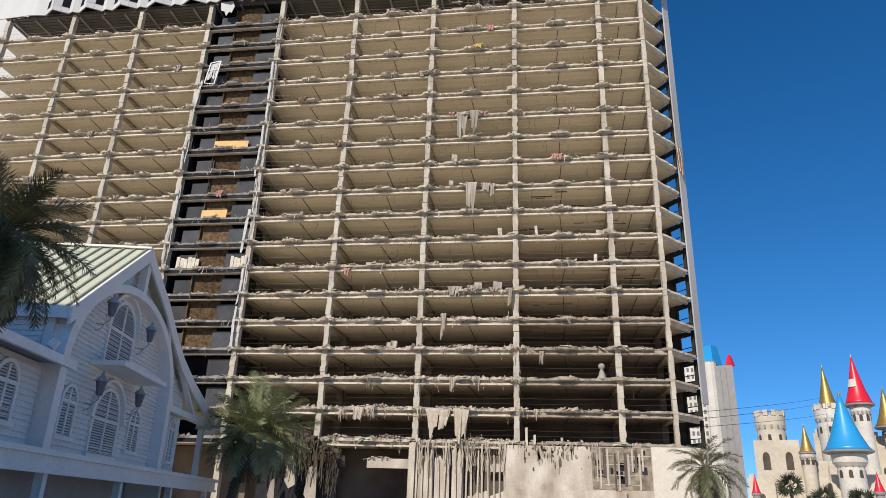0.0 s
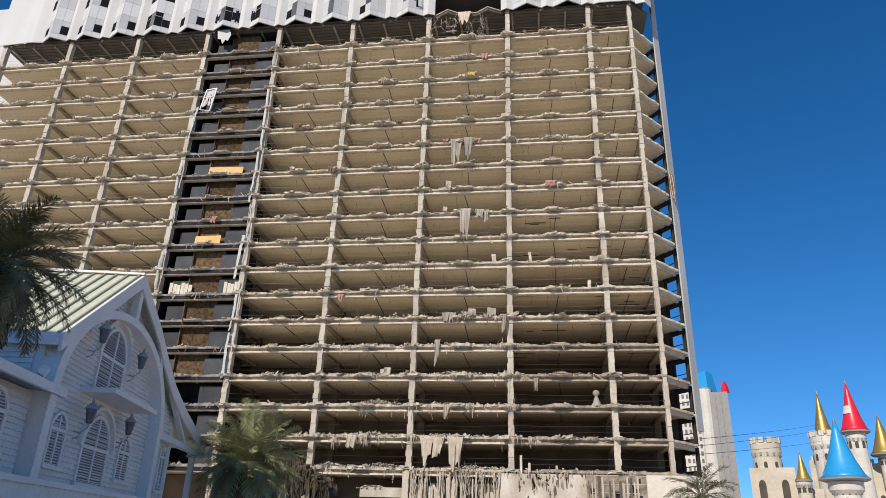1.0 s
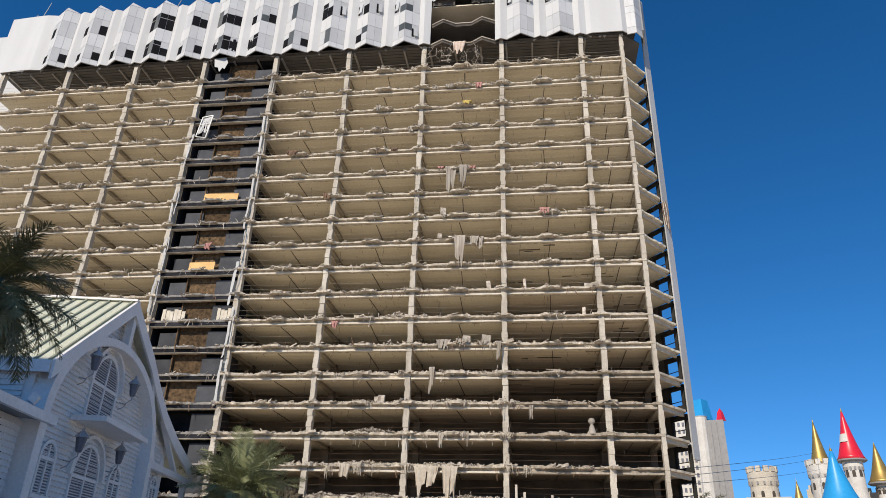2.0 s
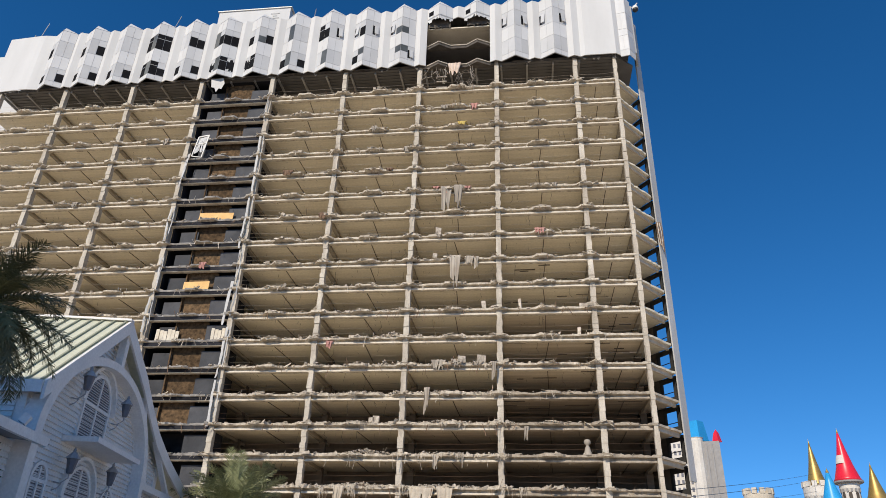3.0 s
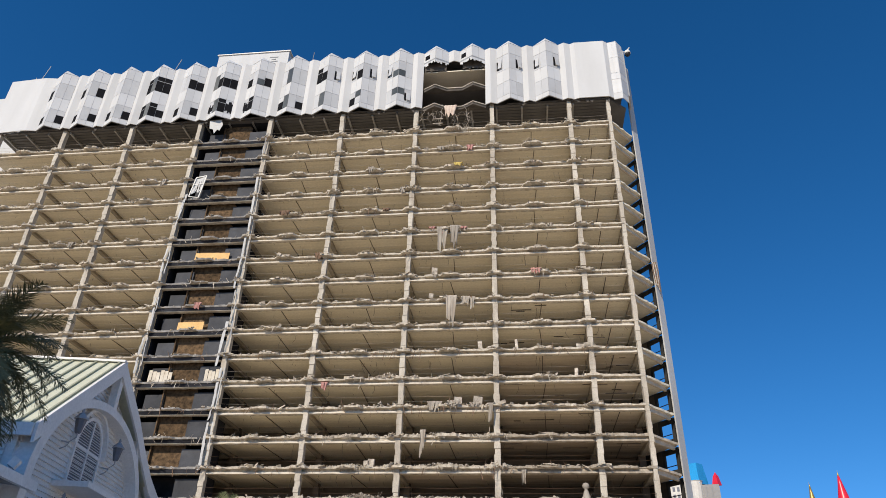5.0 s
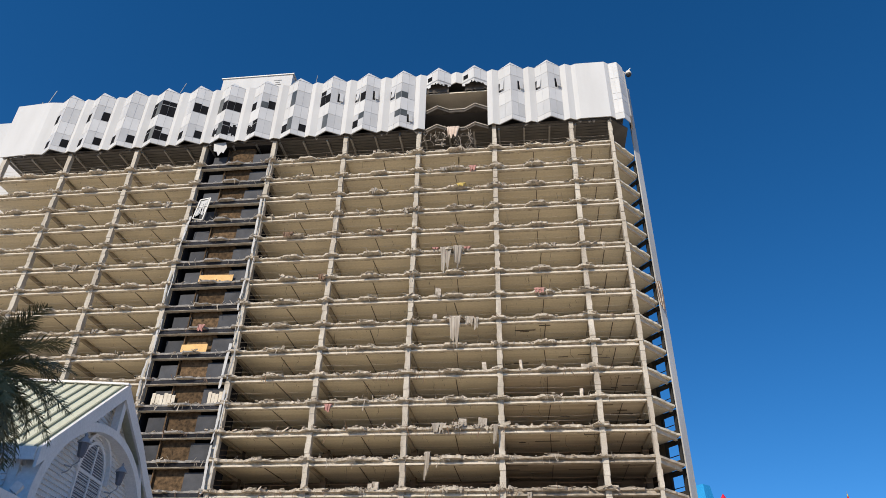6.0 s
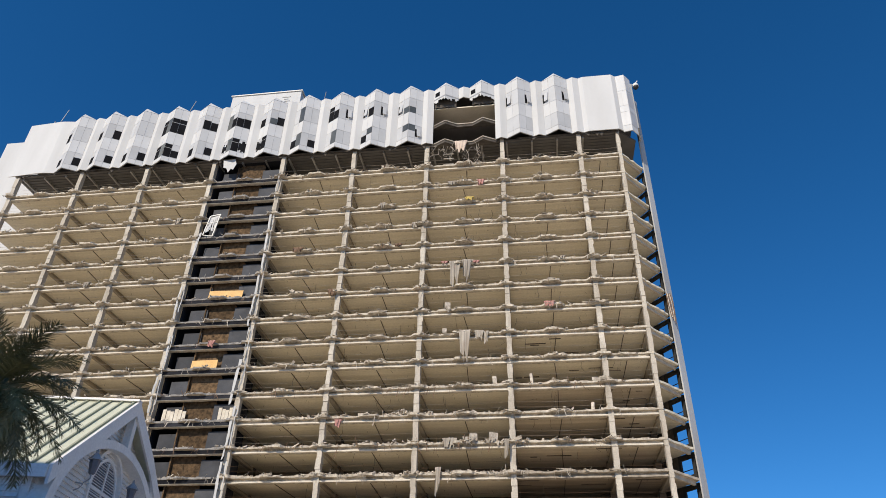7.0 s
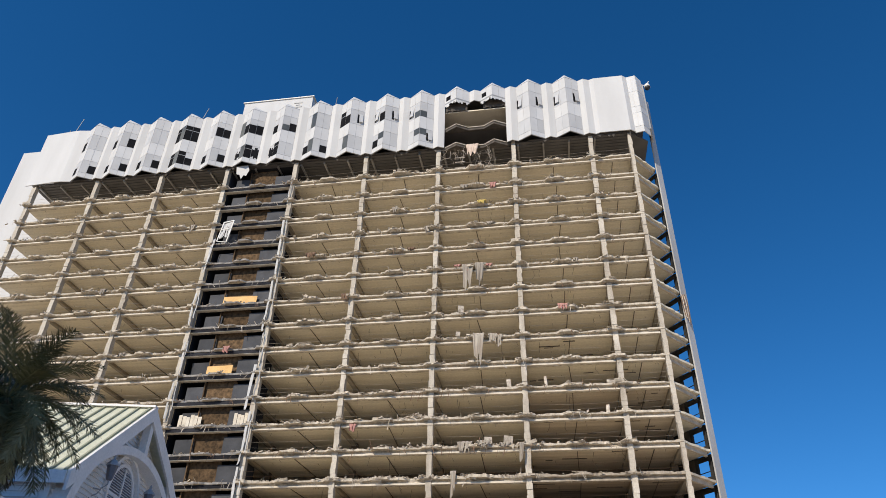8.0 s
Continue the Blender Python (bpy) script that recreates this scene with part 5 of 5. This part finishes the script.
# ---------------------------------------------------------------- castle and hotel behind
def turret(name, label, az0, az1, el_top, r, material, cone=None, el_base=0.0, merlons=0, flare=1.12):
    """A round tower with corbelled head; cone: (material, base el, tip el, az0, az1)."""
    c = (az0 + az1) / 2
    rad = r * math.tan(radians((az1 - az0) / 2))
    p = place(c, el_top, r)
    t = thing(name, label, "castle tower", pose(p.x, p.y, 0), "castle towers")
    h = p.z
    part("shaft", Geo().lathe([(rad, 0), (rad, h - rad * 1.3), (rad * 0.98, h - rad * 1.0)], 28), material, t, smooth=False)
    part("head", Geo().lathe([(rad, h - rad * 1.05), (rad * flare, h - rad * 0.7), (rad * flare, h - rad * 0.05), (rad * flare * 0.96, h)], 28), material, t)
    for k in range(14):
        a = 2 * math.pi * k / 14
        part("corbel", Geo().box(-0.18, 0.18, -0.25, 0.25, -0.9, 0, pose(rad * 1.04 * math.cos(a), rad * 1.04 * math.sin(a), h - rad * 0.72, 0, 0, math.degrees(a))), GREYRENDER, t)
    for k in range(8):
        a = 2 * math.pi * k / 8 + 0.35
        x, y = rad * math.cos(a), rad * math.sin(a)
        m = pose(x, y, h - rad * 1.9, 0, 0, math.degrees(a) + 90)
        pts = [(-0.45, 0), (0.45, 0)] + [(0.45 * math.cos(radians(q)), 1.3 + 0.6 * math.sin(radians(q))) for q in range(0, 181, 30)]
        g = Geo().plate(pts, -0.06, 0.06)
        g.v = [tuple(m @ Vector(q)) for q in g.v]
        part("arched_window", g, CASTLEDARK, t)
    for k in range(merlons):
        a = 2 * math.pi * k / merlons
        part("merlon", Geo().box(-0.45, 0.45, -0.65, 0.65, -0.05, 1.5, pose(rad * flare * 0.93 * math.cos(a), rad * flare * 0.93 * math.sin(a), h, 0, 0, math.degrees(a))), material, t)
    if cone:
        cm, e0, e1, a0, a1 = cone
        z0, z1 = place(c, e0, r).z, place(c, e1, r).z
        cr = r * math.tan(radians((a1 - a0) / 2))
        part("spire_eave", Geo().lathe([(cr * 0.9, z0 - 0.7), (cr * 1.03, z0 - 0.4), (cr * 1.03, z0)], 32), GREYRENDER, t)
        dz = z1 - z0
        part("spire", Geo().lathe([(cr, z0), (cr * 0.86, z0 + dz * 0.06), (cr * 0.62, z0 + dz * 0.26), (cr * 0.38, z0 + dz * 0.52), (cr * 0.16, z0 + dz * 0.8), (cr * 0.05, z0 + dz * 0.95)], 40), cm, t, smooth=True)
        part("finial", Geo().lathe([(cr * 0.06, z0 + dz * 0.9), (cr * 0.07, z0 + dz * 0.95), (0.05, z1), (0.02, z1 + 0.6)], 12), GOLD, t)
    return t


turret("castle_tower", "cream battlemented castle tower with arched windows", 15.65, 17.55, 7.5, 230, CASTLE, merlons=12, flare=1.08)
turret("castle_tower", "white castle tower with a gold spire", 19.65, 21.4, 7.85, 240, CASTLEWHITE, (GOLD, 7.95, 11.0, 19.82, 21.22), merlons=12)
red_tower = turret("castle_tower", "white castle tower with a tall red spire", 21.9, 23.05, 8.05, 235, CASTLEWHITE, (RED, 8.15, 11.6, 21.55, 23.4))
rz0, rz1 = place(22.475, 8.15, 235).z, place(22.475, 11.6, 235).z
patch = Geo()
for k, t in enumerate((0.33, 0.49)):
    r = 235 * math.tan(radians(0.925)) * (0.603 if k == 0 else 0.449) + 0.04
    for q in range(9):
        a = radians(-180 + q * 8.5)
        patch.v.append((r * math.cos(a), r * math.sin(a), rz0 + (rz1 - rz0) * t))
patch.f = [(q, q + 1, q + 10, q + 9) for q in range(8)]
part("pale_patch", patch, CASTLEWHITE, red_tower, "pale patch on the red spire")
turret("castle_tower", "white castle tower with a wide blue spire", 20.45, 22.15, 4.85, 205, CASTLEWHITE, (BLUE, 5.05, 9.05, 19.75, 22.85), flare=1.3)
turret("castle_turret", "small castle turret with a gold spire", 18.3, 19.2, 4.98, 222, CASTLE, (GOLD, 5.0, 6.95, 18.22, 19.32))
turret("castle_turret", "castle turret with a dark gold spire", 23.6, 24.4, 6.6, 240, CASTLEWHITE, (GOLD, 6.6, 9.2, 23.2, 24.9))
turret("castle_turret", "small castle turret with a red spire", 14.9, 15.3, 2.2, 215, CASTLE, (RED, 2.2, 3.6, 14.75, 15.4))
turret("castle_turret", "small castle turret with a red spire", 22.55, 22.95, 2.4, 190, CASTLE, (RED, 2.4, 3.7, 22.4, 23.15))


def castle_wall(az0, az1, el, r, label, steps=0, arch=0.7, base=0.5):
    a, b = place(az0, el, r), place(az1, el, r)
    t = thing("castle_wall", label, "castle wall", group="castle walls")
    d = (b - a)
    nrm = Vector((d.y, -d.x, 0)).normalized()
    q = nrm * -4
    part("wall", Geo().prism([(a.x, a.y), (b.x, b.y), (b.x + q.x, b.y + q.y), (a.x + q.x, a.y + q.y)], 0, a.z), CASTLE, t)
    n = max(2, int(d.length / 2.2))
    ang = math.degrees(math.atan2(d.y, d.x))
    for k in range(n):
        p = a + d * ((k + 0.5) / n)
        if steps:
            part("merlon", Geo().box(-0.6, 0.6, 0, 0.9, -0.03, 1.2, pose(p.x, p.y, a.z, 0, 0, ang)), CASTLE, t)
    for k in range(max(1, n // 2)):
        p = a + d * ((k + 0.5) / max(1, n // 2)) + nrm * 0.06
        m = pose(p.x, p.y, a.z * base, 0, 0, ang)
        pts = [(-arch, 0), (arch, 0)] + [(arch * math.cos(radians(u)), a.z * 0.14 + 1.5 * arch * math.sin(radians(u))) for u in range(0, 181, 30)]
        g = Geo().plate(pts, -0.05, 0.1)
        g.v = [tuple(m @ Vector(v)) for v in g.v]
        part("arched_window", g, CASTLEDARK, t)
    return t


castle_wall(15.3, 18.3, 5.85, 224, "broad cream castle block with arched windows", 0, 0.95, 0.67)
castle_wall(17.6, 20.6, 4.4, 226, "cream castle wall with arched windows")
castle_wall(19.3, 22.2, 6.3, 246, "cream castle wall behind the spires", 1)
castle_wall(20.0, 25.5, 3.5, 212, "low cream castle wall")
castle_wall(21.8, 26.0, 6.0, 244, "stepped cream castle wall", 1)
castle_wall(14.6, 16.4, 3.2, 221, "low cream castle wall", 1)


def slab_hotel(name, label, az0, az1, el, r, mat_wall, floors, cols, depth=18):
    a, b = place(az0, el, r), place(az1, el, r)
    t = thing(name, label, "hotel building")
    d = b - a
    back_q = Vector((-d.y, d.x, 0)).normalized() * depth
    part("wall", Geo().prism([(a.x, a.y), (b.x, b.y), (b.x + back_q.x, b.y + back_q.y), (a.x + back_q.x, a.y + back_q.y)], 0, a.z), mat_wall, t)
    ang = math.degrees(math.atan2(d.y, d.x))
    for i in range(floors):
        for k in range(cols):
            p = a + d * ((k + 0.5) / cols)
            w = d.length / cols * 0.27
            part("window", Geo().box(-w, w, -0.12, 0.1, -0.9, 0.9, pose(p.x, p.y, a.z - 3.0 - i * 3.1, 0, 0, ang)), SHUTTER, t)
    return t, a, b, back_q


# shaded face in darker grey, lit left edge in white: light put in colour
t, a, b, q = slab_hotel("castle_hotel", "tall pale hotel tower with blue and red roof turrets", 13.0, 14.5, 11.35, 300, GREYRENDER, 0, 1)
part("corner_shaft", Geo().lathe([(2.6, 0), (2.6, a.z + 1.2), (2.9, a.z + 1.6)], 12, (a.x - 0.6, a.y + 1, 0)), CASTLEWHITE, t)
e = b - a
for u in (0.35, 0.62):
    p = a + e * u
    part("shadow_rib", Geo().box(-0.3, 0.3, -0.5, 0.1, 0, a.z - 1, pose(p.x, p.y, 0, 0, 0, math.degrees(math.atan2(e.y, e.x)))), GREYRENDER, t)
p0 = place(12.85, 11.5, 300)
part("blue_roof", Geo().lathe([(4.6, 0), (3.2, 8.2), (3.0, 8.2)], 4, (p0.x + 1.2, p0.y + 3, p0.z - 0.3)), BLUE, t)
p1 = place(14.45, 11.4, 300)
part("red_roof", Geo().lathe([(1.9, 0), (1.1, 3.4), (0.1, 5.0)], 4, (p1.x, p1.y + 2, p1.z - 0.4)), RED, t)
slab_hotel("far_hotel", "far white hotel block with rows of windows", 10.4, 12.7, 11.6, 330, CASTLEWHITE, 19, 7)

# overhead wires
for k, (e0, e1) in enumerate(((7.9, 8.75), (7.6, 8.35), (7.0, 7.6))):
    a, b = Vector((12.85, D + 4.0, (10.9, 10.3, 9.6)[k])), place(20.4, e1, 236)
    pts = [a.lerp(b, i / 10) - Vector((0, 0, 1.2 * 4 * (i / 10) * (1 - i / 10) * 0.25)) for i in range(11)]
    solid("overhead_wire", Geo().tube(pts, 0.035, 4), BLACK, "thin dark overhead wire strung across the sky", "wire", group="overhead wires")
